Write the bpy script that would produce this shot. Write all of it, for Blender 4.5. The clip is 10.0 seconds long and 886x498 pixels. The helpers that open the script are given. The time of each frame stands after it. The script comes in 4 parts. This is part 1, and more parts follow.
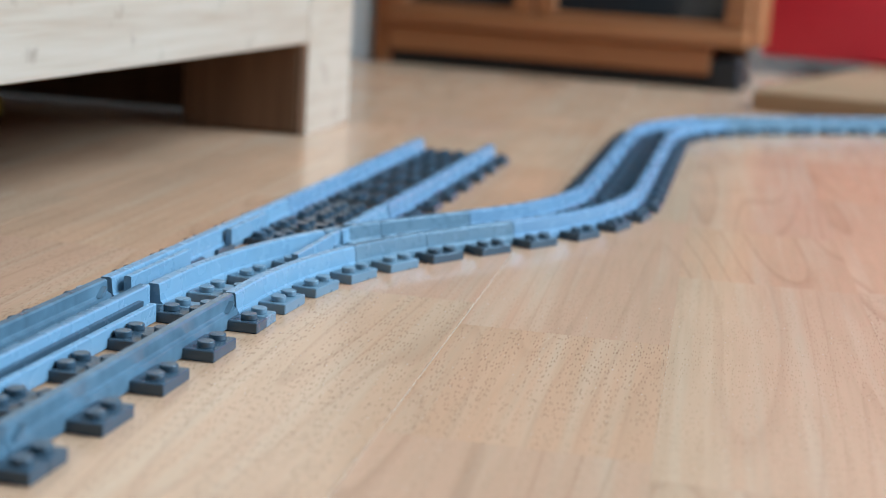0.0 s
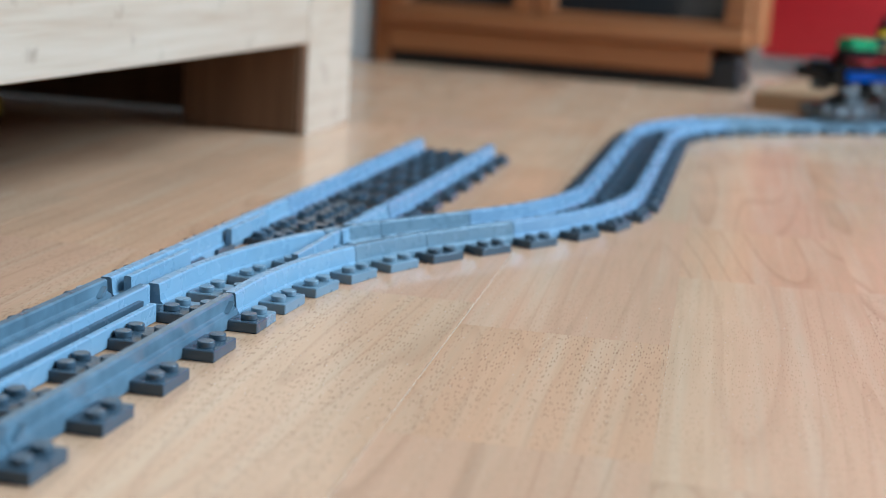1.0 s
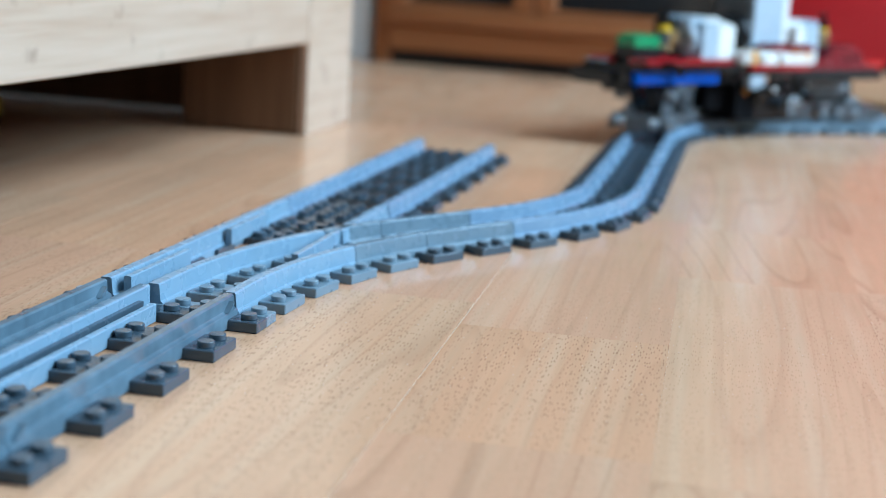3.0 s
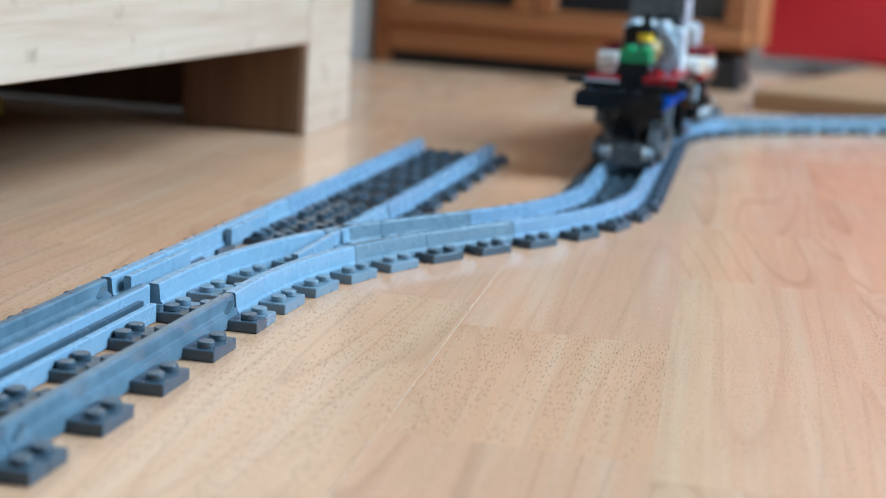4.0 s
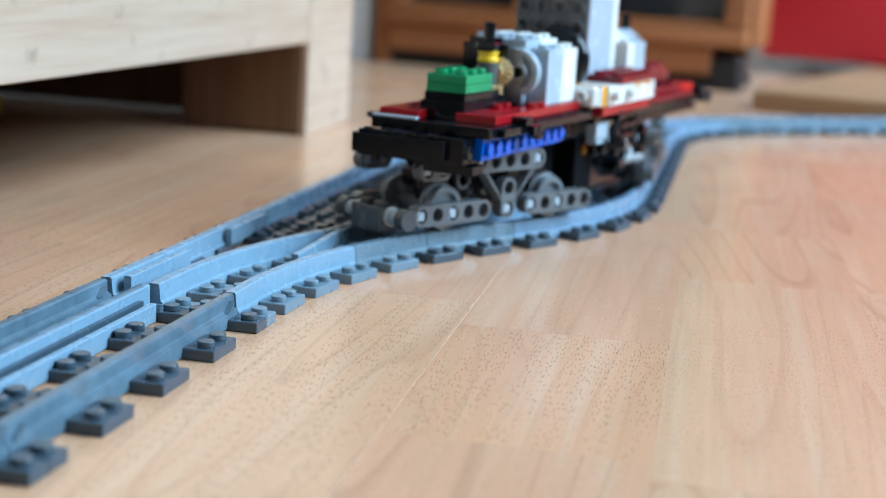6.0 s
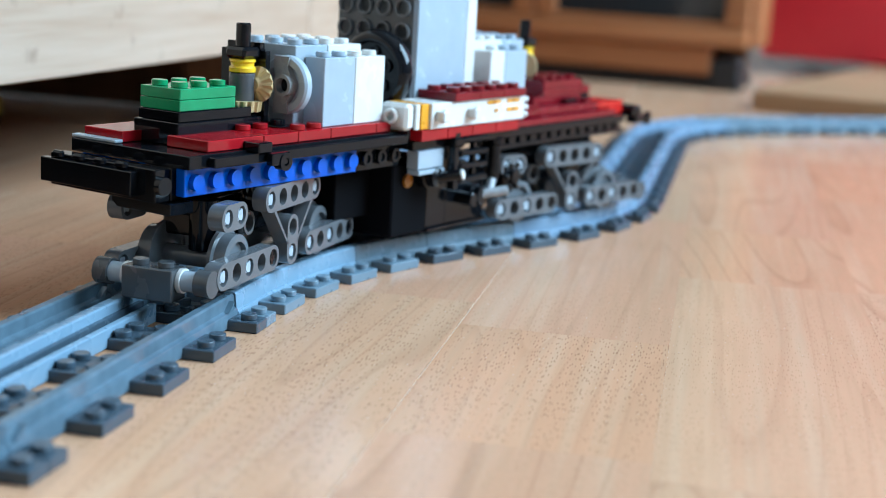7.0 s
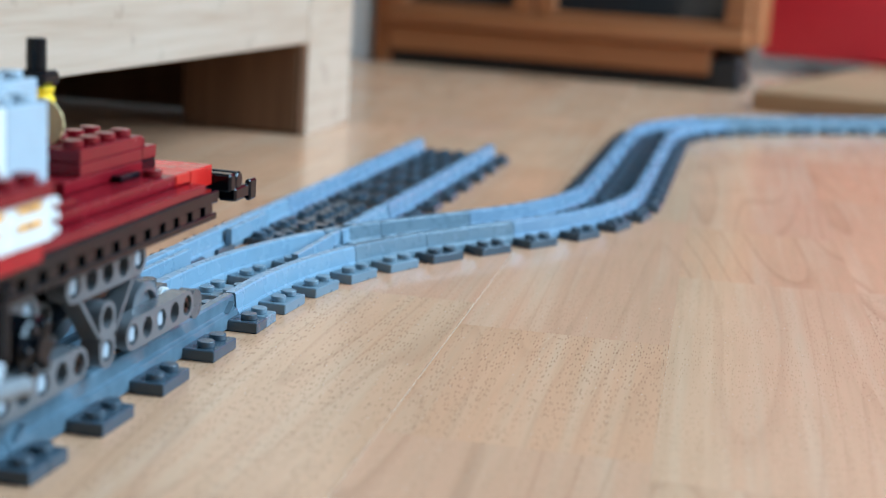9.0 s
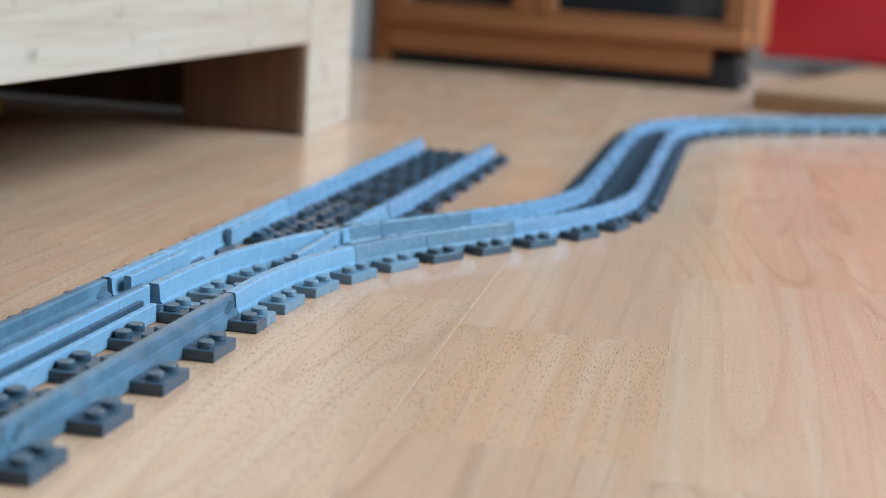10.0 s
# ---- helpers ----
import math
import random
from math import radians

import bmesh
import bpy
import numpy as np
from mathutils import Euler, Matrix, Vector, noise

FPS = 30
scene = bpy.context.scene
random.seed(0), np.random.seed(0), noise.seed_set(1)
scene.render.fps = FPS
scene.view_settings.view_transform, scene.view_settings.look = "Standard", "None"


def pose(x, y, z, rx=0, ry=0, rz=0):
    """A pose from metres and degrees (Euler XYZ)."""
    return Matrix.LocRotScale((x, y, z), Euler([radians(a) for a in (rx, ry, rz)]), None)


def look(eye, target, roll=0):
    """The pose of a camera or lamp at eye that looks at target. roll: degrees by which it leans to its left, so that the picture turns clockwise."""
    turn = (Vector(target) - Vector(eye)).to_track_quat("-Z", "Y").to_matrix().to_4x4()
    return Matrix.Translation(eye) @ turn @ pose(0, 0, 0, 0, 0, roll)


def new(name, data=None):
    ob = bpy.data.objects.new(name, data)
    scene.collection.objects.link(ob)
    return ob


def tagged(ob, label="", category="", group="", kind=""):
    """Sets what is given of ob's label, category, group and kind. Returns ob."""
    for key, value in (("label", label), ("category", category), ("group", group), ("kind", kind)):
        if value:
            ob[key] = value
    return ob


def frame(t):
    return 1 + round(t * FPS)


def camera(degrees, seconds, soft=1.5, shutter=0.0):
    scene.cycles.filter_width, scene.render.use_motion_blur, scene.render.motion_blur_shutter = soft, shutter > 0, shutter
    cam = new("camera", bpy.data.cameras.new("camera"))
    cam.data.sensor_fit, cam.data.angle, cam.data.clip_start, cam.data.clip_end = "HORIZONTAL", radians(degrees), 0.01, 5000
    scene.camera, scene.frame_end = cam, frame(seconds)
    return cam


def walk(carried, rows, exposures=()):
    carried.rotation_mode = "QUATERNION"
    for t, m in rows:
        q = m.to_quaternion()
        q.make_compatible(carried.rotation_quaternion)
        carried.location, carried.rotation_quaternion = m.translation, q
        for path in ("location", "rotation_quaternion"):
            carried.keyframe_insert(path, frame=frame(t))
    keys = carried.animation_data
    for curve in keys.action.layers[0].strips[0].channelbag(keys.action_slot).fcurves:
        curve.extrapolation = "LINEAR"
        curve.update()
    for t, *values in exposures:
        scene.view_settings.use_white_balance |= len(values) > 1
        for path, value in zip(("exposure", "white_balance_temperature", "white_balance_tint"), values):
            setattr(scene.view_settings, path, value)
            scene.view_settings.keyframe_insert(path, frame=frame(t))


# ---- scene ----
cam = camera(34.61, 10.0, soft=0.5)
cam.data.dof.use_dof = True
cam.data.dof.focus_distance = 0.415
cam.data.dof.aperture_fstop = 10.5
STAND = pose(0.16832, -0.24392, 0.10852, 78.413, -3.329, 13.316)
walk(cam, [(0.0, STAND), (10.0, STAND)], [
    (0.0, -0.21), (1.0, -0.21), (2.5, -0.15), (4.0, -0.07), (5.5, -0.05), (7.0, 0.0), (7.6, 0.01), (8.5, -0.15), (9.2, -0.21), (10.0, -0.23)])

# ---- daylight and fill ----
world = bpy.data.worlds.new("world")
scene.world = world
world.use_nodes = True
wt = world.node_tree
sky = wt.nodes.new("ShaderNodeTexSky")
sky.sky_type, sky.sun_disc = "NISHITA", False
sky.sun_elevation, sky.sun_rotation = radians(38), radians(-60)
bg = wt.nodes["Background"]
bg.inputs["Strength"].default_value = 0.15
wt.links.new(sky.outputs["Color"], bg.inputs["Color"])


def area_lamp(name, size_x, size_y, power, colour, m):
    lamp = bpy.data.lights.new(name, "AREA")
    lamp.shape, lamp.size, lamp.size_y = "RECTANGLE", size_x, size_y
    lamp.energy, lamp.color = power, colour
    ob = new(name, lamp)
    ob.matrix_basis = m
    return ob


# daylight through the tall window beside the toy railway, and an added rear fill
area_lamp("window_daylight", 1.7, 1.60, 185.0, (0.49, 0.755, 1.0), look((1.80, 0.72, 1.50), (0.1, 0.42, 0.35)))
# fill lamp added behind the camera to lift the faces turned that way
area_lamp("rear_window_daylight", 1.1, 1.2, 0.4, (1.0, 0.97, 0.94), look((0.3, -1.75, 1.5), (0.2, 0, 0.3)))


# ---- materials ----
def material(name, base, rough=0.5, metal=0.0, coat=0.0):
    m = bpy.data.materials.new(name)
    m.use_nodes = True
    b = m.node_tree.nodes["Principled BSDF"]
    b.inputs["Base Color"].default_value = (*base, 1)
    b.inputs["Roughness"].default_value = rough
    b.inputs["Metallic"].default_value = metal
    b.inputs["Coat Weight"].default_value = coat
    return m


def nodes_of(m):
    t = m.node_tree
    return t, t.nodes["Principled BSDF"], lambda kind: t.nodes.new("ShaderNode" + kind), t.links.new


def ramp(t, stops):
    r = t.nodes.new("ShaderNodeValToRGB")
    e = r.color_ramp.elements
    while len(e) < len(stops):
        e.new(0.5)
    for x, (at, c) in zip(e, stops):
        x.position, x.color = at, (*c, 1)
    return r


def plastic(name, base, rough=0.22, wear=0.12, bump=0.05, scale=900.0):
    """Moulded toy plastic: faint mottling, fingerprints in the gloss and fine scratches."""
    m = material(name, base, rough)
    t, b, n, link = nodes_of(m)
    co = n("TexCoord")
    big = n("TexNoise")
    big.inputs["Scale"].default_value, big.inputs["Detail"].default_value = 120.0, 5
    link(co.outputs["Object"], big.inputs["Vector"])
    c = ramp(t, [(0.3, [v * (1 - wear) for v in base]), (0.7, [min(1, v * (1 + wear)) for v in base])])
    link(big.outputs["Fac"], c.inputs["Fac"])
    link(c.outputs["Color"], b.inputs["Base Color"])
    r = n("MapRange")
    r.inputs["From Min"].default_value, r.inputs["From Max"].default_value = 0.3, 0.75
    r.inputs["To Min"].default_value, r.inputs["To Max"].default_value = rough * 0.75, rough * 1.5
    link(big.outputs["Fac"], r.inputs["Value"])
    link(r.outputs["Result"], b.inputs["Roughness"])
    fine = n("TexNoise")
    fine.inputs["Scale"].default_value, fine.inputs["Detail"].default_value = scale, 3
    link(co.outputs["Object"], fine.inputs["Vector"])
    bp = n("Bump")
    bp.inputs["Strength"].default_value, bp.inputs["Distance"].default_value = bump, 0.0002
    link(fine.outputs["Fac"], bp.inputs["Height"])
    link(bp.outputs["Normal"], b.inputs["Normal"])
    return m


def wood(name, dark, light, rough=0.45, ring=18.0, stretch=(1, 0.05, 1), pores=True, vary=0.25, coat=0.0, knots=False):
    """Wood with its grain along the y axis of the object's own space."""
    m = material(name, light, rough, coat=coat)
    t, b, n, link = nodes_of(m)
    co, mp = n("TexCoord"), n("Mapping")
    mp.inputs["Scale"].default_value = stretch
    info = n("ObjectInfo")
    shift = n("VectorMath")
    shift.operation = "MULTIPLY_ADD"
    shift.inputs[1].default_value = (7.3, 3.1, 5.7)
    link(info.outputs["Random"], shift.inputs[0])
    link(co.outputs["Object"], shift.inputs[2])
    link(shift.outputs["Vector"], mp.inputs["Vector"])
    waves = n("TexNoise")
    waves.inputs["Scale"].default_value, waves.inputs["Detail"].default_value = ring, 6
    waves.inputs["Roughness"].default_value, waves.inputs["Distortion"].default_value = 0.55, 0.6
    link(mp.outputs["Vector"], waves.inputs["Vector"])
    grain = n("TexNoise")
    grain.inputs["Scale"].default_value, grain.inputs["Detail"].default_value = ring * 14, 4
    link(mp.outputs["Vector"], grain.inputs["Vector"])
    mix = n("Mix")
    mix.data_type = "FLOAT"
    mix.inputs["Factor"].default_value = 0.35
    link(waves.outputs["Fac"], mix.inputs["A"])
    link(grain.outputs["Fac"], mix.inputs["B"])
    c = ramp(t, [(0.36, dark), (0.62, light)])
    link(mix.outputs["Result"], c.inputs["Fac"])
    hsv = n("HueSaturation")
    v = n("MapRange")
    v.inputs["To Min"].default_value, v.inputs["To Max"].default_value = 1 - vary / 2, 1 + vary / 2
    link(info.outputs["Random"], v.inputs["Value"])
    link(v.outputs["Result"], hsv.inputs["Value"])
    link(c.outputs["Color"], hsv.inputs["Color"])
    out = hsv.outputs["Color"]
    if pores:
        pm = n("Mapping")
        pm.inputs["Scale"].default_value = (1, 0.16, 1)
        link(shift.outputs["Vector"], pm.inputs["Vector"])
        vor = n("TexVoronoi")
        vor.inputs["Scale"].default_value = 620.0
        link(pm.outputs["Vector"], vor.inputs["Vector"])
        cut = n("MapRange")
        cut.inputs["From Min"].default_value, cut.inputs["From Max"].default_value = 0.16, 0.28
        cut.inputs["To Min"].default_value, cut.inputs["To Max"].default_value = 0.55, 0.0
        link(vor.outputs["Distance"], cut.inputs["Value"])
        patch = n("TexNoise")
        patch.inputs["Scale"].default_value = 9.0
        link(shift.outputs["Vector"], patch.inputs["Vector"])
        pr = n("MapRange")
        pr.inputs["From Min"].default_value, pr.inputs["From Max"].default_value = 0.42, 0.6
        link(patch.outputs["Fac"], pr.inputs["Value"])
        mul = n("Math")
        mul.operation = "MULTIPLY"
        link(cut.outputs["Result"], mul.inputs[0])
        link(pr.outputs["Result"], mul.inputs[1])
        pc = n("Mix")
        pc.data_type = "RGBA"
        link(mul.outputs["Value"], pc.inputs["Factor"])
        link(out, pc.inputs["A"])
        pc.inputs["B"].default_value = (*[x * 0.45 for x in dark], 1)
        out = pc.outputs["Result"]
    if knots:
        kv = n("TexNoise")
        kv.inputs["Scale"].default_value, kv.inputs["Detail"].default_value = 45.0, 8
        link(shift.outputs["Vector"], kv.inputs["Vector"])
        kr = n("MapRange")
        kr.inputs["From Min"].default_value, kr.inputs["From Max"].default_value = 0.60, 0.72
        kr.inputs["To Max"].default_value = 0.6
        link(kv.outputs["Fac"], kr.inputs["Value"])
        kc = n("Mix")
        kc.data_type = "RGBA"
        link(kr.outputs["Result"], kc.inputs["Factor"])
        link(out, kc.inputs["A"])
        kc.inputs["B"].default_value = (*[x * 0.6 for x in dark], 1)
        out = kc.outputs["Result"]
    link(out, b.inputs["Base Color"])
    bp = n("Bump")
    bp.inputs["Strength"].default_value, bp.inputs["Distance"].default_value = 0.12, 0.0004
    link(grain.outputs["Fac"], bp.inputs["Height"])
    link(bp.outputs["Normal"], b.inputs["Normal"])
    rr = n("MapRange")
    rr.inputs["To Min"].default_value, rr.inputs["To Max"].default_value = rough * 0.8, rough * 1.25
    link(waves.outputs["Fac"], rr.inputs["Value"])
    link(rr.outputs["Result"], b.inputs["Roughness"])
    return m


def laminate(name, pores, joined=False):
    """Printed beech strips: each its own tint, growth contours, fine fibres and short dark pores."""
    m = material(name, (0.6, 0.4, 0.25), 0.3)
    t, b, n, link = nodes_of(m)
    b.inputs["Specular IOR Level"].default_value = 0.48
    co = n("TexCoord")
    chance = n("NewGeometry").outputs["Random Per Island"] if joined else n("ObjectInfo").outputs["Random"]
    shift = n("VectorMath")
    shift.operation = "MULTIPLY_ADD"
    shift.inputs[1].default_value = (7.3, 13.1, 5.7)
    link(chance, shift.inputs[0])
    link(co.outputs["Object"], shift.inputs[2])

    def mapped(scale):
        mp = n("Mapping")
        mp.inputs["Scale"].default_value = scale
        link(shift.outputs["Vector"], mp.inputs["Vector"])
        return mp.outputs["Vector"]

    def noise_at(scale, freq, detail=3, distort=0.0):
        z = n("TexNoise")
        z.inputs["Scale"].default_value, z.inputs["Detail"].default_value = freq, detail
        z.inputs["Distortion"].default_value = distort
        link(mapped(scale), z.inputs["Vector"])
        return z.outputs["Fac"]

    def ranged(value, a, b2, c, d):
        r = n("MapRange")
        for key, v in (("From Min", a), ("From Max", b2), ("To Min", c), ("To Max", d)):
            r.inputs[key].default_value = v
        link(value, r.inputs["Value"])
        return r.outputs["Result"]

    def math2(op, a, b2):
        q = n("Math")
        q.operation = op
        for k, v in enumerate((a, b2)):
            if isinstance(v, (int, float)):
                q.inputs[k].default_value = v
            else:
                link(v, q.inputs[k])
        return q.outputs["Value"]

    def blend(fac, a, colour, mode="MIX"):
        x = n("Mix")
        x.data_type, x.blend_type = "RGBA", mode
        link(fac, x.inputs["Factor"])
        link(a, x.inputs["A"])
        x.inputs["B"].default_value = (*colour, 1)
        return x.outputs["Result"]

    tint = ramp(t, [(0.0, (0.67, 0.325, 0.182)), (0.35, (0.68, 0.350, 0.200)), (0.7, (0.66, 0.378, 0.228)), (1.0, (0.665, 0.330, 0.196))])
    link(chance, tint.inputs["Fac"])
    colour = tint.outputs["Color"]
    cloud = noise_at((1, 0.25, 1), 22.0, 4)
    colour = blend(ranged(cloud, 0.35, 0.7, 0.0, 0.30), colour, (0.50, 0.28, 0.165))
    fibre = noise_at((1, 0.045, 1), 520.0, 3)
    colour = blend(ranged(fibre, 0.42, 0.68, 0.0, 0.22), colour, (0.46, 0.27, 0.15))
    streak = noise_at((1, 0.03, 1), 130.0, 2)
    colour = blend(ranged(streak, 0.5, 0.72, 0.0, 0.30), colour, (0.68, 0.49, 0.33))
    # growth contours
    low = noise_at((1, 0.075, 1), 17.0, 1, 0.2)
    saw = math2("FRACT", math2("MULTIPLY", low, 15.0), 0.0)
    line = ranged(saw, 0.0, 0.16, 1.0, 0.0)
    edge = ranged(saw, 0.96, 1.0, 0.0, 1.0)
    gate = ranged(math2("FRACT", math2("MULTIPLY", chance, 7.31), 0.0), 0.25, 0.6, 0.45, 1.0)
    colour = blend(math2("MULTIPLY", math2("MULTIPLY", math2("MAXIMUM", line, edge), gate), 0.44), colour, (0.42, 0.20, 0.11))
    # pores
    vor = n("TexVoronoi")
    vor.voronoi_dimensions = "2D"
    vor.inputs["Scale"].default_value = 1250.0
    link(mapped((1, 0.15, 1)), vor.inputs["Vector"])
    dot = ranged(vor.outputs["Distance"], 0.15, 0.22, 1.0, 0.0)
    thin = ranged(vor.outputs["Color"], 0.30, 0.42, 0.0, 1.0)
    rows = ranged(noise_at((1, 0.06, 1), 260.0, 2), 0.36, 0.50, 0.0, 1.0)
    dots = math2("MULTIPLY", math2("MULTIPLY", math2("MULTIPLY", dot, thin), rows), pores)
    colour = blend(dots, colour, (0.19, 0.08, 0.035))
    # pale scuffs and lint
    specks = n("TexVoronoi")
    specks.voronoi_dimensions = "2D"
    specks.inputs["Scale"].default_value = 95.0
    link(mapped((1, 1, 1)), specks.inputs["Vector"])
    colour = blend(ranged(specks.outputs["Distance"], 0.010, 0.020, 0.55, 0.0), colour, (0.85, 0.80, 0.72))
    link(colour, b.inputs["Base Color"])
    smear = noise_at((1, 1, 1), 14.0, 5, 0.6)
    link(ranged(smear, 0.3, 0.7, 0.15, 0.25), b.inputs["Roughness"])
    bp = n("Bump")
    bp.inputs["Strength"].default_value, bp.inputs["Distance"].default_value = 0.10, 0.00020
    link(math2("SUBTRACT", math2("MULTIPLY", fibre, 0.4), dots), bp.inputs["Height"])
    link(bp.outputs["Normal"], b.inputs["Normal"])
    return m


def plaster(name, base, rough=0.9):
    m = material(name, base, rough)
    t, b, n, link = nodes_of(m)
    co, nz = n("TexCoord"), n("TexNoise")
    nz.inputs["Scale"].default_value, nz.inputs["Detail"].default_value = 30.0, 8
    link(co.outputs["Object"], nz.inputs["Vector"])
    c = ramp(t, [(0.3, [v * 0.94 for v in base]), (0.7, base)])
    link(nz.outputs["Fac"], c.inputs["Fac"])
    link(c.outputs["Color"], b.inputs["Base Color"])
    bp = n("Bump")
    bp.inputs["Strength"].default_value, bp.inputs["Distance"].default_value = 0.2, 0.002
    link(nz.outputs["Fac"], bp.inputs["Height"])
    link(bp.outputs["Normal"], b.inputs["Normal"])
    return m


LAMINATE = laminate("beech_laminate", 0.24)
JOINED_LAMINATE = laminate("joined_beech_laminate", 0.24, True)
PORED_LAMINATE = laminate("pored_beech_laminate", 0.55)
PALE_PINE = wood("raw_pine", (0.42, 0.26, 0.165), (0.56, 0.40, 0.295), rough=0.65, ring=20.0, pores=False, vary=0.06, knots=True)
# pine darkened to carry the shade under the bed; also backs the cabinet
SHADE_PINE = wood("shade_brown_pine", (0.11, 0.045, 0.018), (0.20, 0.095, 0.042), rough=0.6, ring=14.0, stretch=(1, 1, 0.06), pores=False, vary=0.05)
CABINET_WOOD = wood("cabinet_wood", (0.29, 0.095, 0.030), (0.43, 0.155, 0.055), rough=0.4, ring=16.0, stretch=(0.06, 1, 1), pores=False, vary=0.08)
OAK = wood("oak_board", (0.34, 0.19, 0.095), (0.46, 0.28, 0.15), rough=0.45, ring=18.0, stretch=(0.06, 1, 1), pores=False, vary=0.08)
WALL_PAINT = plaster("wall_paint", (0.32, 0.29, 0.26))
WHITE_PAINT = plaster("white_paint", (0.62, 0.61, 0.59), 0.5)
JOINT = plaster("floor_joint", (0.78, 0.66, 0.52), 0.6)
RED_LACQUER = plastic("red_lacquer", (0.72, 0.025, 0.04), 0.35, 0.06)
BLACK_PAINT = plastic("black_paint", (0.012, 0.010, 0.010), 0.5)
DARK_GLASS = material("smoked_glass", (0.02, 0.022, 0.025), 0.08)
STEEL = plastic("grey_steel", (0.30, 0.32, 0.35), 0.4)
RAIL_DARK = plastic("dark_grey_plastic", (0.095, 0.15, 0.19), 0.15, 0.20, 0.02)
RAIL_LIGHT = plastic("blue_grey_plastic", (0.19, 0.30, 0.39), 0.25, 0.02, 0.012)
RAIL_FAR = plastic("far_blue_grey_plastic", (0.17, 0.265, 0.36), 0.25, 0.025, 0.012)
RAIL_DULL = plastic("dull_grey_plastic", (0.14, 0.205, 0.25), 0.27, 0.04, 0.015)
SLEEPER = plastic("sleeper_plastic", (0.050, 0.076, 0.098), 0.2, 0.07)


# ---- building helpers ----
def part(name, bm, mat, parent=None, label="", m=None):
    """Links a bmesh, given in its parent's space, as one mesh object."""
    me = bpy.data.meshes.new(name)
    bmesh.ops.recalc_face_normals(bm, faces=bm.faces[:])
    bm.to_mesh(me)
    bm.free()
    for f in me.polygons:
        f.use_smooth = True
    me.set_sharp_from_angle(angle=radians(34))
    me.materials.append(mat)
    ob = new(name, me)
    ob.parent = parent
    if m is not None:
        ob.matrix_basis = m
    if label:
        ob["label"] = label
    return ob


def box(bm, x0, x1, y0, y1, z0, z1, bevel=0.0, segments=1, m=None):
    made = bmesh.ops.create_cube(bm, size=1.0)["verts"]
    t = Matrix.Translation(((x0 + x1) / 2, (y0 + y1) / 2, (z0 + z1) / 2)) @ Matrix.Diagonal((x1 - x0, y1 - y0, z1 - z0, 1))
    bmesh.ops.transform(bm, matrix=(m or Matrix()) @ t, verts=made)
    if bevel:
        edges = list({e for v in made for e in v.link_edges})
        bmesh.ops.bevel(bm, geom=edges, offset=bevel, segments=segments, profile=0.6, affect="EDGES")
    return bm


def rod(bm, x, y, z, r, length, axis="z", sides=14, r2=None, m=None, bevel=0.0):
    """A rod whose base centre is at x, y, z and that runs along the axis."""
    made = bmesh.ops.create_cone(bm, cap_ends=True, segments=sides, radius1=r, radius2=r if r2 is None else r2, depth=length)["verts"]
    t = Matrix.Translation((0, 0, length / 2))
    turn = {"z": Matrix(), "x": Matrix.Rotation(radians(90), 4, "Y"), "y": Matrix.Rotation(radians(-90), 4, "X")}[axis]
    bmesh.ops.transform(bm, matrix=(m or Matrix()) @ Matrix.Translation((x, y, z)) @ turn @ t, verts=made)
    for f in {f for v in made for f in v.link_faces}:
        if len(f.verts) == 4:
            f.smooth = True
    if bevel:
        edges = [e for e in {e for v in made for e in v.link_edges} if any(len(f.verts) > 4 for f in e.link_faces)]
        bmesh.ops.bevel(bm, geom=edges, offset=bevel, segments=1, affect="EDGES")
    return bm


def prism(bm, outline, h0, h1, place):
    """An outline of (a, b) pairs drawn out from h0 to h1; place(a, b, h) gives the point."""
    low = [bm.verts.new(place(a, b, h0)) for a, b in outline]
    high = [bm.verts.new(place(a, b, h1)) for a, b in outline]
    bm.faces.new(low)
    bm.faces.new(high)
    for i in range(len(outline)):
        j = (i + 1) % len(outline)
        bm.faces.new((low[i], low[j], high[j], high[i]))
    return bm


def thing(name, m, label, category, group="", kind=""):
    ob = new(name)
    ob.empty_display_size = 0.01
    ob.matrix_basis = m
    return tagged(ob, label, category, group, kind)


# ---- the room ----
TURN = 2.35  # the floor's boards lie a little askew to the rails

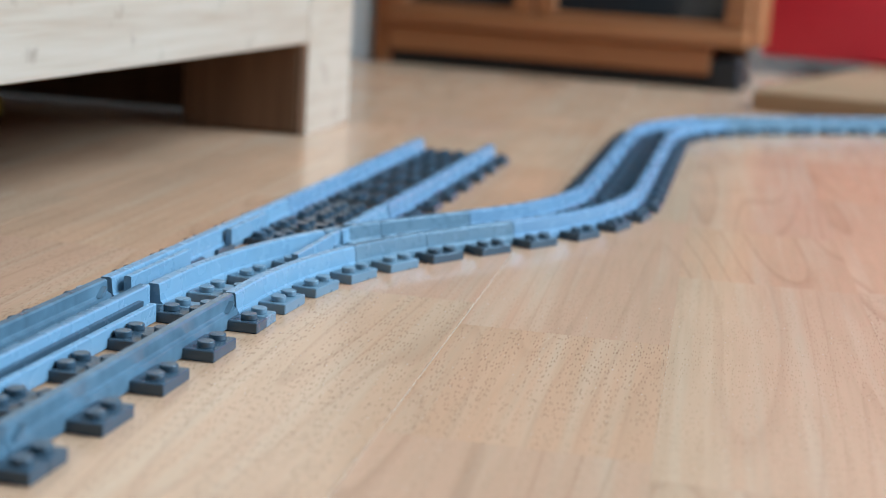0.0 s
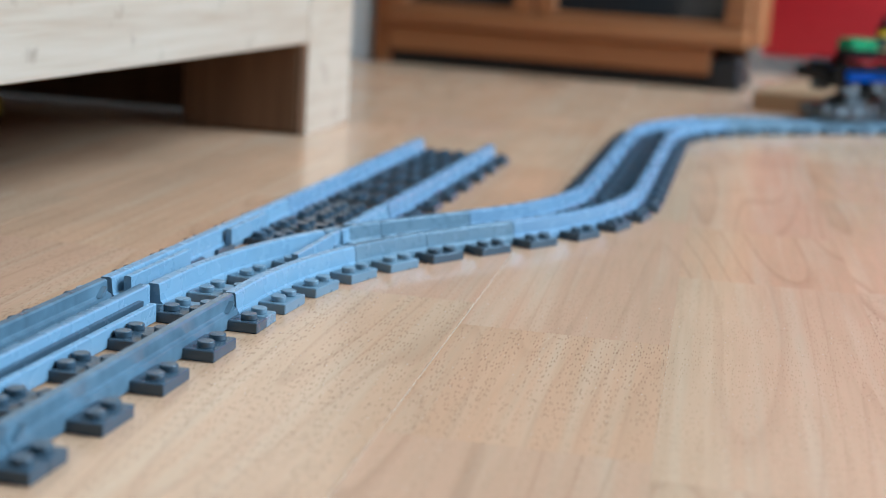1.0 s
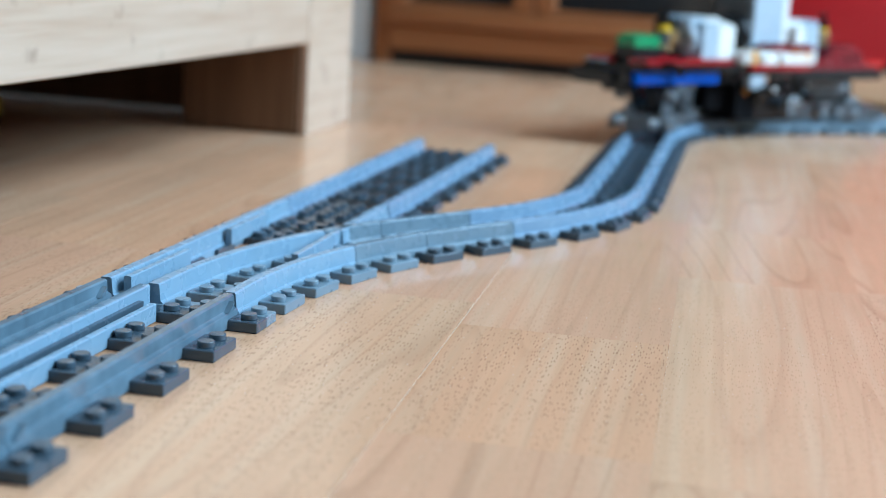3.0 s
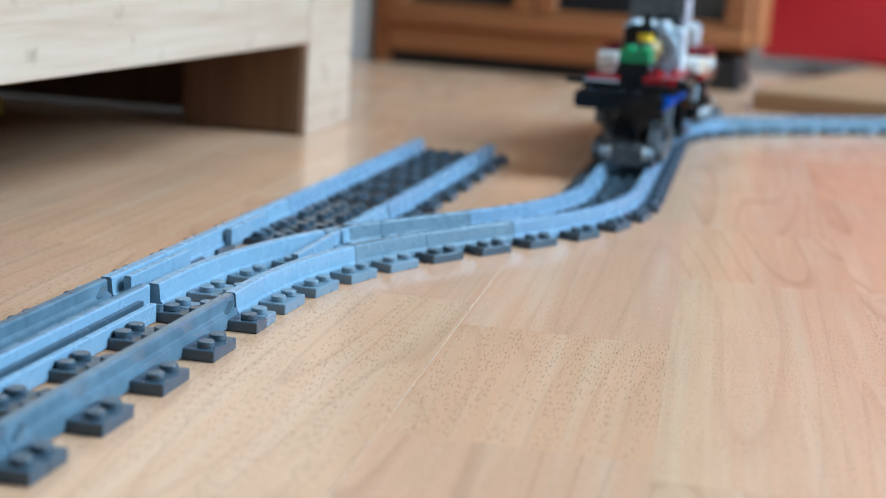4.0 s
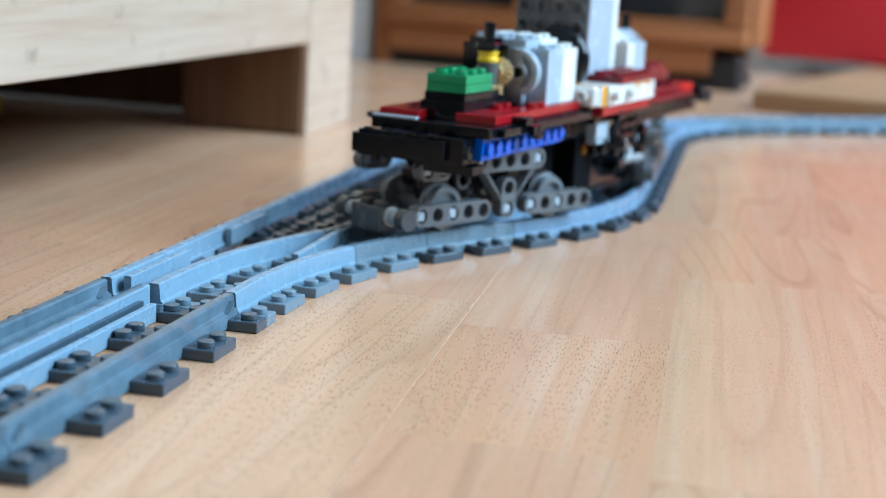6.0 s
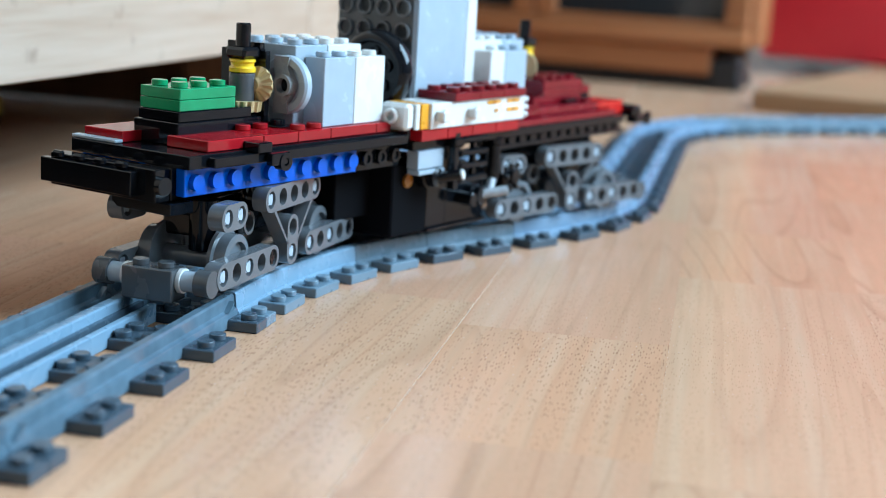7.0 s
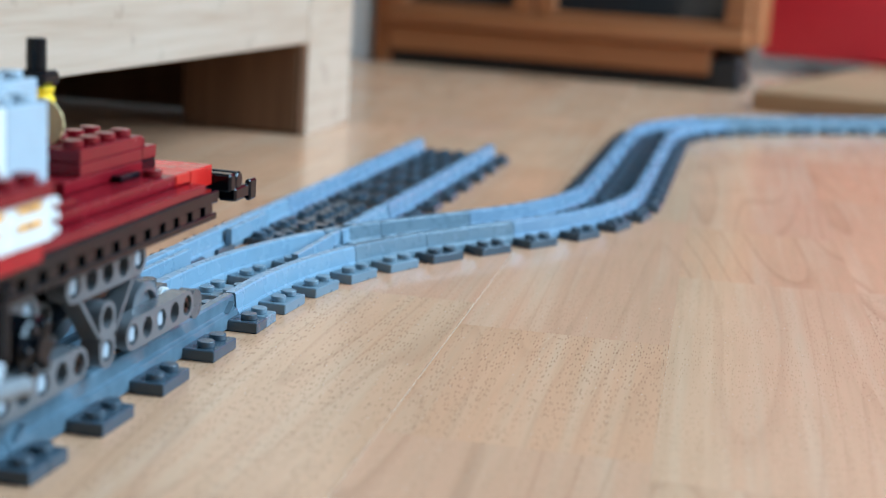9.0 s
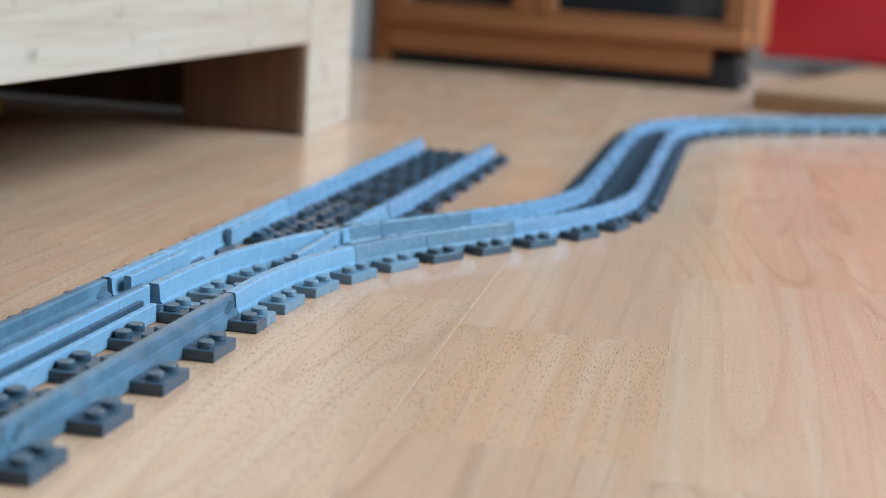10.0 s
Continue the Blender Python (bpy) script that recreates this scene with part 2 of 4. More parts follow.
def build_room():
    bm = box(bmesh.new(), -2.3, 1.90, -2.0, 2.6, -0.12, -0.0003)
    floor = tagged(part("floor", bm, JOINT), "warm beech laminate floor with visible strips and seams", "floor", kind="structure")
    for name, b in (("wall_west", (-2.4, -2.3, -2.1, 2.7, -0.12, 2.5)), ("wall_north", (-2.3, 1.90, 2.6, 2.7, -0.12, 2.5))):
        tagged(part(name, box(bmesh.new(), *b), WALL_PAINT), "plain cream painted wall of the room", "wall", kind="structure")
    # east wall is built round its window, south wall round an added opening
    bm = bmesh.new()
    box(bm, 1.90, 2.02, -2.1, -0.16, -0.12, 2.5)
    box(bm, 1.90, 2.02, 1.60, 2.7, -0.12, 2.5)
    box(bm, 1.90, 2.02, -0.16, 1.60, -0.12, 0.70)
    box(bm, 1.90, 2.02, -0.16, 1.60, 2.32, 2.5)
    tagged(part("wall_east", bm, WALL_PAINT), "cream painted wall with a tall window", "wall", kind="structure")
    bm = bmesh.new()
    box(bm, -2.3, -0.35, -2.1, -2.0, -0.12, 2.5)
    box(bm, 0.95, 1.90, -2.1, -2.0, -0.12, 2.5)
    box(bm, -0.35, 0.95, -2.1, -2.0, -0.12, 0.85)
    box(bm, -0.35, 0.95, -2.1, -2.0, 2.15, 2.5)
    tagged(part("wall_south", bm, WALL_PAINT), "cream painted wall with an added opening for the fill lamp", "wall", kind="structure")
    tagged(part("ceiling", box(bmesh.new(), -2.4, 2.02, -2.1, 2.7, 2.5, 2.6), WHITE_PAINT), "plain white painted ceiling", "ceiling", kind="structure")
    return floor


FLOOR = build_room()


def build_cabinet():
    """A low wooden cabinet with glazed doors on a dark recessed plinth."""
    root = thing("cabinet", pose(0.128, 1.133, 0, 0, 0, -7.5), "brown wooden cabinet with smoked glass doors and dark plinth", "cabinet")
    w = 0.350
    part("plinth", box(bmesh.new(), -w, 0.004, 0.004, 0.10, 0, 0.0135, 0.001), BLACK_PAINT, root, "black recessed plinth")
    part("corner_foot", box(bmesh.new(), -0.020, 0.008, -0.002, 0.03, 0, 0.030, 0.002), BLACK_PAINT, root, "black plastic corner foot")
    bm = box(bmesh.new(), -w, -0.0205, -0.004, 0.02, 0.0138, 0.040, 0.002)
    part("base_rail", bm, CABINET_WOOD, root)
    bm = box(bmesh.new(), -w, 0.012, -0.009, 0.02, 0.0405, 0.058, 0.003, 2)
    part("moulding", bm, CABINET_WOOD, root)
    part("side_panel", box(bmesh.new(), 0.0, 0.018, 0.0205, 0.10, 0.0410, 0.70, 0.002), CABINET_WOOD, root)
    part("side_panel", box(bmesh.new(), -w - 0.018, -w, 0.0, 0.10, 0.0, 0.70, 0.002), CABINET_WOOD, root)
    part("top_board", box(bmesh.new(), -w - 0.02, 0.02, -0.01, 0.10, 0.7005, 0.72, 0.002), CABINET_WOOD, root)
    part("back_panel", box(bmesh.new(), -w, 0.0, 0.088, 0.098, 0.0140, 0.70), SHADE_PINE, root)
    for x0, x1 in ((-0.195, 0.012), (-0.350, -0.197)):
        door = part("door", box(bmesh.new(), x0, x0 + 0.020, -0.006, 0.014, 0.0585, 0.695, 0.002), CABINET_WOOD, root)
        part("stile", box(bmesh.new(), x1 - 0.022, x1, -0.006, 0.014, 0.0585, 0.695, 0.002), CABINET_WOOD, door)
        part("rail", box(bmesh.new(), x0 + 0.0202, x1 - 0.0222, -0.005, 0.013, 0.0585, 0.064, 0.001), CABINET_WOOD, door)
        part("rail", box(bmesh.new(), x0 + 0.0202, x1 - 0.0222, -0.005, 0.013, 0.675, 0.695, 0.001), CABINET_WOOD, door)
        part("pane", box(bmesh.new(), x0 + 0.0202, x1 - 0.0222, 0.002, 0.005, 0.0642, 0.6748), DARK_GLASS, door, "smoked glass pane")


build_cabinet()


def build_red_unit():
    root = thing("wooden_board", pose(0.152, 0.955, 0, 0, 0, -14), "wide oak board lying flat on the floor", "board")
    part("panel", box(bmesh.new(), 0.0, 0.75, 0.0, 0.66, 0.0, 0.017, 0.0015, 2), OAK, root)
    root = thing("red_cupboard", pose(0.138, 1.455, 0.0175, 0, 0, -10), "glossy red cupboard standing on an oak board", "cupboard")
    part("carcass", box(bmesh.new(), 0.012, 0.60, 0.022, 0.35, 0.0, 0.60, 0.002), RED_LACQUER, root)
    part("door", box(bmesh.new(), 0.012, 0.305, 0.0, 0.0215, 0.003, 0.595, 0.003, 2), RED_LACQUER, root)
    part("door", box(bmesh.new(), 0.308, 0.60, 0.0, 0.0215, 0.003, 0.595, 0.003, 2), RED_LACQUER, root)


build_red_unit()


def build_bed():
    root = thing("bed", pose(-0.098, 0.560, 0), "low bed frame of pale unfinished pine boards", "bed")
    rail = box(bmesh.new(), -0.030, 0.0, -1.10, -0.0045, 0.0545, 0.215, 0.003, 2)
    part("side_board", rail, PALE_PINE, root, "pale pine side board")
    part("leg", box(bmesh.new(), -0.0055, -0.0005, -0.004, 0.082, 0, 0.26, 0.001, 2), PALE_PINE, root)
    # the brown puts the shade on this side of the leg into its colour
    part("inner_post", box(bmesh.new(), -0.080, -0.0058, -0.0044, 0.080, 0, 0.0540, 0.002), SHADE_PINE, root, "inner side of the leg, browned to stand for shade")
    part("leg", box(bmesh.new(), -0.062, -0.0005, -1.18, -1.101, 0, 0.26, 0.003, 2), PALE_PINE, root)
    part("end_board", box(bmesh.new(), -0.90, -0.0785, 0.030, 0.058, 0.10, 0.30, 0.003), PALE_PINE, root)
    part("side_board", box(bmesh.new(), -0.95, -0.92, -1.10, 0.05, 0.0545, 0.215, 0.003), PALE_PINE, root)
    part("leg", box(bmesh.new(), -0.98, -0.92, 0.051, 0.12, 0, 0.26, 0.003), PALE_PINE, root)
    part("leg", box(bmesh.new(), -0.98, -0.92, -1.18, -1.101, 0, 0.26, 0.003), PALE_PINE, root)
    # slats in the pine darkened for shade
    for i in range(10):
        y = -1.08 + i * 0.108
        part("slat", box(bmesh.new(), -0.918, -0.032, y, y + 0.09, 0.150, 0.168, 0.002), SHADE_PINE, root)
    # both panels are added to keep light out from under the bed
    part("end_panel", box(bmesh.new(), -0.95, -0.081, 0.060, 0.078, 0.0020, 0.0995, 0.001), SHADE_PINE, root, "end panel added to keep the space under the bed dark")
    part("back_panel", box(bmesh.new(), -0.95, -0.93, -1.10, 0.05, 0.001, 0.0540, 0.001), SHADE_PINE, root, "back panel added to keep the space under the bed dark")
    # unseen board added to darken the space beneath
    part("under_board", box(bmesh.new(), -0.925, -0.035, -1.09, 0.028, 0.1685, 0.176, 0.001), SHADE_PINE, root)
    root = thing("mattress", pose(-0.57, 0.0, 0.177), "plain pale mattress on the bed slats", "mattress")
    part("core", box(bmesh.new(), -0.43, 0.43, -0.62, 0.54, 0, 0.14, 0.03, 3), WHITE_PAINT, root)


build_bed()


def build_yellow_toy():
    root = thing("yellow_brick", pose(-0.292, 0.530, 0, 0, 0, 20), "small yellow plastic toy brick under the bed", "toy brick")
    bm = box(bmesh.new(), -0.008, 0.008, -0.004, 0.004, 0, 0.0096, 0.0003)
    for x in (-0.004, 0.004):
        rod(bm, x, 0, 0.0096, 0.0024, 0.0017, sides=14)
    part("body", bm, plastic("yellow_toy_plastic", (0.75, 0.50, 0.03), 0.25), root)


build_yellow_toy()
tagged(part("wall_pillar", box(bmesh.new(), -0.46, -0.242, 1.185, 1.40, -0.003, 2.5, 0.004), WHITE_PAINT), "white painted wall pillar beside the cabinet", "pillar", kind="structure")


# ---- the toy railway ----
STUD = 0.008
RAIL_TOP = 0.0092
# narrow-gauge line: straight, right curve, straight, left curve, straight, right curve, straight
LEGS = ((0.1482, 0.0), (0.2298 * radians(32.06), 1 / 0.2298), (0.0492, 0.0), (0.2001 * radians(33.0), -1 / 0.2001),
        (0.2350, 0.0), (0.1765 * radians(53.0), 1 / 0.1765), (1.2, 0.0))


def line_at(s):
    """The narrow line's centre and heading, s metres from its origin; the heading turns clockwise from +y."""
    x, y, h = 0.008, 0.0, 0.0
    if s < 0:
        return x, s, 0.0
    for length, k in LEGS:
        d = min(s, length)
        if k:
            h2 = h + k * d
            x += (math.cos(h) - math.cos(h2)) / k
            y += (math.sin(h2) - math.sin(h)) / k
            h = h2
        else:
            x += math.sin(h) * d
            y += math.cos(h) * d
        s -= d
        if s <= 0:
            break
    return x, y, h


def line_pose(s):
    x, y, h = line_at(s)
    return Matrix.Translation((x, y, 0)) @ Matrix.Rotation(-h, 4, "Z")


LEDGED = ((-0.0030, 0.0006), (-0.0030, 0.0046), (-0.0028, 0.0050), (-0.0021, 0.0052), (-0.0017, 0.0056), (-0.0016, 0.0087), (-0.0011, RAIL_TOP),
           (0.0011, RAIL_TOP), (0.0016, 0.0087), (0.0017, 0.0056), (0.0021, 0.0052), (0.0028, 0.0050), (0.0030, 0.0046), (0.0030, 0.0006))
PROFILE = ((-0.0030, 0.0006), (-0.0030, 0.0034), (-0.0028, 0.0038), (-0.0023, 0.0040), (-0.0018, 0.0088), (-0.0014, RAIL_TOP),
           (0.0014, RAIL_TOP), (0.0018, 0.0088), (0.0023, 0.0040), (0.0028, 0.0038), (0.0030, 0.0034), (0.0030, 0.0006))
SLIM = ((-0.0012, 0.0034), (-0.0012, 0.0089), (-0.0009, RAIL_TOP), (0.0009, RAIL_TOP), (0.0012, 0.0089), (0.0012, 0.0034))
INNER = ((-0.0040, 0.0006), (-0.0040, 0.0088), (-0.0034, RAIL_TOP), (-0.0006, RAIL_TOP), (-0.0003, 0.0088), (-0.0003, 0.0006))
GROOVE_SHADE = ((-0.0002, 0.0006), (-0.0002, 0.0062), (0.0014, 0.0062), (0.0014, 0.0006))
GUARD = ((0.0032, 0.0006), (0.0032, 0.0056), (0.0035, 0.0059), (0.0051, 0.0059), (0.0054, 0.0056), (0.0054, 0.0006))


def sweep(stations, profile, root):
    """Draws the profile along stations of (x, y, heading), in the space of root."""
    bm, back = bmesh.new(), root.matrix_basis.inverted()
    rings = []
    for x, y, h in stations:
        c, s = math.cos(h), math.sin(h)
        rings.append([bm.verts.new(back @ Vector((x + o * c, y - o * s, z))) for o, z in profile])
    n = len(profile)
    for a, b in zip(rings, rings[1:]):
        for i in range(n):
            j = (i + 1) % n
            bm.faces.new((a[i], a[j], b[j], b[i]))
    bm.faces.new(rings[0])
    bm.faces.new(rings[-1])
    return bm


def along(s0, s1, offset, step=0.008):
    n = max(1, math.ceil((s1 - s0) / step))
    out = []
    for i in range(n + 1):
        x, y, h = line_at(s0 + (s1 - s0) * i / n)
        out.append((x + offset * math.cos(h), y - offset * math.sin(h), h))
    return out


def sleeper_mesh(name, columns, skip, mat, width=0.016, half=0):
    """A two-stud sleeper plate whose studs stand clear of the rails; half: 1 or -1 for the half sleeper at a joint."""
    w = columns * STUD / 2
    y0, y1 = {0: (-0.008, 0.008), 1: (0.0, 0.008), -1: (-0.008, 0.0)}[half]
    bm = box(bmesh.new(), -w, w, y0, y1, 0.0, 0.0032, 0.00025)
    for c in range(columns):
        x = -w + STUD * (c + 0.5)
        if any(abs(x - r) < 0.0045 for r in skip):
            continue
        for y in (-0.004, 0.004):
            if y0 <= y <= y1:
                rod(bm, x, y, 0.0032, 0.0024, 0.0017, sides=16, bevel=0.00018)
    me = bpy.data.meshes.new(name)
    bm.to_mesh(me)
    bm.free()
    for f in me.polygons:
        f.use_smooth = True
    me.set_sharp_from_angle(angle=radians(34))
    me.materials.append(mat)
    return me


def place(name, me, parent, m):
    ob = new(name, me)
    ob.parent = parent
    ob.matrix_basis = parent.matrix_basis.inverted() @ m
    return ob


def build_track():
    wide_dual = sleeper_mesh("wide_sleeper", 8, (-0.02, -0.004, 0.02), SLEEPER)
    wide_half_a = sleeper_mesh("wide_half_sleeper", 8, (-0.02, -0.004, 0.02), SLEEPER, half=-1)
    wide_half_b = sleeper_mesh("wide_half_sleeper", 8, (-0.02, -0.004, 0.02), RAIL_DULL, half=1)
    wide = sleeper_mesh("wide_sleeper", 8, (-0.02, 0.02), SLEEPER)
    narrow = sleeper_mesh("narrow_sleeper", 6, (-0.012, 0.012), SLEEPER)
    switch_short = sleeper_mesh("switch_sleeper", 6, (-0.012, 0.012), RAIL_DULL)

    def straight(xs, y0, y1, h=0.0):
        return [(xs, y, h) for y in (y0, (y0 + y1) / 2, y1)]

    # the dual-gauge straight pieces beside the camera
    for y0 in (-0.248, -0.120, 0.008):
        root = thing("dual_gauge_track", pose(0, y0, 0), "dark grey plastic three-rail straight toy train track", "toy track", "dual gauge straight tracks")
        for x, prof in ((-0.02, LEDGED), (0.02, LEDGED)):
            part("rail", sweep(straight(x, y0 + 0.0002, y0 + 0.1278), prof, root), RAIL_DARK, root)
        part("middle_rail", sweep(straight(-0.004, y0 + 0.0002, y0 + 0.1270), INNER, root), RAIL_LIGHT, root, "lighter blue-grey middle rail")
        # a dark strip draws in the shade of the groove beside the middle rail
        part("seam_strip", sweep(straight(-0.004, y0 + 0.0002, y0 + 0.1190), GROOVE_SHADE, root), SLEEPER, root, "dark strip standing for shade between the rails")
        part("guard_rail", sweep(straight(-0.004, y0 + 0.0002, y0 + 0.1190), GUARD, root), RAIL_LIGHT, root, "low blue-grey guard rail")
        for k in range(1, 4):
            place("sleeper", wide_dual, root, pose(0, y0 + 0.032 * k, 0))
        place("sleeper", wide_half_a, root, pose(0, y0 + 0.1280, 0))
        place("sleeper", wide_half_a, root, pose(0, y0 + 0.0082, 0))
        for x in (-0.02, 0.02):  # the small wedge-shaped clips on the outer sides at the joint
            for y in (y0 + 0.004, y0 + 0.122):
                bm = bmesh.new()
                prism(bm, ((-0.0022, 0), (0.0012, 0), (0.0022, 0.0026)), 0.0016, 0.0034, lambda a, b, h: (x + h, y - y0 + a, 0.0052 + b))
                part("clip", bm, RAIL_DARK, root)

    # the dual-gauge switch
    root = thing("track_switch", pose(0, 0.136, 0), "blue-grey plastic dual-gauge toy track switch", "toy track switch")
    part("stock_rail", sweep(straight(-0.02, 0.1382, 0.2968), PROFILE, root), RAIL_LIGHT, root)
    part("check_rail", sweep(straight(-0.0148, 0.142, 0.187), SLIM, root), RAIL_LIGHT, root)
    part("check_rail", sweep(straight(-0.0158, 0.226, 0.262), SLIM, root), RAIL_LIGHT, root)
    part("curved_rail", sweep(along(0.1368, 0.2244, 0.012), PROFILE, root), RAIL_LIGHT, root)
    part("curved_rail", sweep(along(0.1368, 0.2380, -0.012), PROFILE, root), RAIL_LIGHT, root)
    part("frog", sweep(straight(0.0195, 0.196, 0.243), SLIM, root), RAIL_LIGHT, root)
    part("frog_rail", sweep(straight(0.0195, 0.2435, 0.3048), PROFILE, root), RAIL_LIGHT, root)
    place("sleeper", wide_half_b, root, pose(0, 0.136, 0))
    s = 0.1616
    while s < 0.262:
        place("sleeper", switch_short, root, line_pose(s) @ pose(0, 0, 0))
        s += 0.0268
    for y in (0.168, 0.196, 0.224, 0.252, 0.280):
        bm = box(bmesh.new(), -0.032, -0.0155, y - 0.008, y + 0.008, 0, 0.0032, 0.00025)
        for yy in (y - 0.004, y + 0.004):
            rod(bm, -0.028, yy, 0.0032, 0.0024, 0.0017, sides=12)
        part("sleeper", bm, SLEEPER, root, m=root.matrix_basis.inverted())

    for y in (0.252, 0.278, 0.302):
        bm = box(bmesh.new(), -0.0152, 0.0165, y - 0.008, y + 0.008, 0, 0.0029, 0.0002)
        for x in (-0.012, -0.004, 0.004, 0.012):
            for yy in (y - 0.004, y + 0.004):
                rod(bm, x, yy, 0.0029, 0.0024, 0.0017, sides=12)
        part("filler_sleeper", bm, SLEEPER, root, m=root.matrix_basis.inverted())

    # the dead-end straight behind the switch
    root = thing("straight_track", pose(0, 0.297, 0), "blue-grey plastic straight toy track ending on the floor", "toy track")
    part("rail", sweep(straight(-0.02, 0.297, 0.5225), PROFILE, root), RAIL_FAR, root)
    part("rail", sweep(straight(0.02, 0.305, 0.5225), PROFILE, root), RAIL_FAR, root)
    for k in range(7):
        place("sleeper", wide, root, pose(0, 0.320 + 0.032 * k, 0))

    # the narrow-gauge pieces behind the switch, joint by joint
    joints = [0.2246, 0.267, 0.315, 0.3895, 0.4410, 0.5000, 0.5780, 0.6270, 0.6760, 0.7290, 0.7900, 0.9180, 1.046, 1.174, 1.302, 1.43]
    k, s = 0, 0.2688
    for a, b in zip(joints, joints[1:]):
        x, y, h = line_at(a)
        bend = abs(line_at(b)[2] - h) > 0.02
        root = thing("curved_track" if bend else "narrow_straight_track", line_pose(a), "blue-grey narrow-gauge toy track %s" % ("curve on the floor" if bend else "straight on the floor"),
                     "toy track", "narrow gauge tracks")
        for o in (-0.012, 0.012):
            aa = a if (o > 0 or a > 0.23) else 0.2385
            part("rail", sweep(along(aa + 0.0003, b - 0.0001, o, 0.006), PROFILE, root), RAIL_DULL if a < 0.3 or a > 0.78 else RAIL_FAR, root)
        while s < b:
            place("sleeper", narrow, root, line_pose(s))
            s += 0.0268


build_track()


# ---- the toy train ----
BLACK = plastic("black_brick", (0.005, 0.006, 0.008), 0.085, 0.2, 0.03)
BLACK.node_tree.nodes["Principled BSDF"].inputs["Specular IOR Level"].default_value = 0.30
BLUE = plastic("blue_brick", (0.0005, 0.10, 0.55), 0.14)
BLUE.node_tree.nodes["Principled BSDF"].inputs["Specular IOR Level"].default_value = 0.25
MATT_BLACK = material("matt_black_brick", (0.004, 0.004, 0.005), 0.8)
MATT_BLACK.node_tree.nodes["Principled BSDF"].inputs["Specular IOR Level"].default_value = 0.06
GREEN = plastic("green_brick", (0.004, 0.25, 0.095), 0.2)
RED = plastic("red_brick", (0.35, 0.008, 0.013), 0.14)
BRIGHT_RED = plastic("bright_red_brick", (0.60, 0.02, 0.015), 0.2)
DARK_RED = plastic("dark_red_brick", (0.20, 0.006, 0.012), 0.2)
WHITE = plastic("white_brick", (0.71, 0.70, 0.67), 0.22, 0.04)
LIGHT_GREY = plastic("light_grey_brick", (0.36, 0.43, 0.485), 0.22, 0.05)
MID_GREY = plastic("mid_grey_brick", (0.12, 0.127, 0.135), 0.13, 0.06)
CAP_GREY = plastic("cap_grey_brick", (0.30, 0.31, 0.32), 0.24, 0.06)
DARK_GREY = plastic("dark_grey_brick", (0.075, 0.082, 0.088), 0.22, 0.1)
TAN = plastic("tan_gear", (0.62, 0.45, 0.22), 0.3)
YELLOW = plastic("yellow_ring", (0.80, 0.50, 0.02), 0.22)
ORANGE = plastic("orange_stripe", (0.80, 0.33, 0.02), 0.3)
AMBER = plastic("amber_lens", (0.30, 0.10, 0.008), 0.3)
CHROME = plastic("wheel_plastic", (0.13, 0.14, 0.15), 0.10)
SPAN = 0.165


def studs(bm, x0, y0, nx, ny, z, skip=()):
    for i in range(nx):
        for j in range(ny):
            if (i, j) not in skip:
                rod(bm, x0 + STUD * (i + 0.5), y0 + STUD * (j + 0.5), z, 0.0024, 0.0017, sides=16, bevel=0.0002)
    return bm


def brick(name, x0, y0, nx, ny, z0, z1, mat, parent, label="", top=True, skip=()):
    bm = box(bmesh.new(), x0 + 0.00005, x0 + nx * STUD - 0.00005, y0 + 0.00005, y0 + ny * STUD - 0.00005, z0, z1, 0.00022)
    if top:
        studs(bm, x0, y0, nx, ny, z1, skip)
    return part(name, bm, mat, parent, label)


def block(name, b, mat, parent, label="", bevel=0.00025):
    return part(name, box(bmesh.new(), *b, bevel), mat, parent, label)


def beam(bm, n, x0, x1, y, z, upright=False, pitch=STUD):
    """A rounded beam of n cells with through holes, its holes along x; the first hole is at y, z."""
    m = 16
    for i in range(n):
        cell = []
        for k in range(m):
            a = 2 * math.pi * k / m
            c, s = math.cos(a), math.sin(a)
            round_end = (i == 0 and c < -0.01) or (i == n - 1 and c > 0.01)
            if round_end:
                o = (c * pitch * 0.49, s * 0.0039)
            else:
                q = 1 / max(abs(c), abs(s))
                o = (max(-0.5, min(0.5, c * q * 0.5)) * pitch, max(-0.0039, min(0.0039, s * q * 0.0039)))
            cell.append(((c * pitch * 0.33, s * 0.0027), o))

        def at(p, x):
            a, b = i * pitch + p[0], p[1]
            if upright:
                a, b = b, -a
            return bm.verts.new((x, y + a, z + b))

        inner0, outer0 = [at(p[0], x0) for p in cell], [at(p[1], x0) for p in cell]
        inner1, outer1 = [at(p[0], x1) for p in cell], [at(p[1], x1) for p in cell]
        for k in range(m):
            j = (k + 1) % m
            bm.faces.new((inner0[k], inner0[j], outer0[j], outer0[k]))
            bm.faces.new((inner1[k], inner1[j], outer1[j], outer1[k]))
            f = bm.faces.new((inner0[k], inner0[j], inner1[j], inner1[k]))
            f.smooth = True
            mid = (cell[k][1][0] + cell[j][1][0]) / 2
            if abs(mid) < pitch * 0.49 or (i == 0 and mid < 0) or (i == n - 1 and mid > 0):
                bm.faces.new((outer0[k], outer0[j], outer1[j], outer1[k]))
    return bm


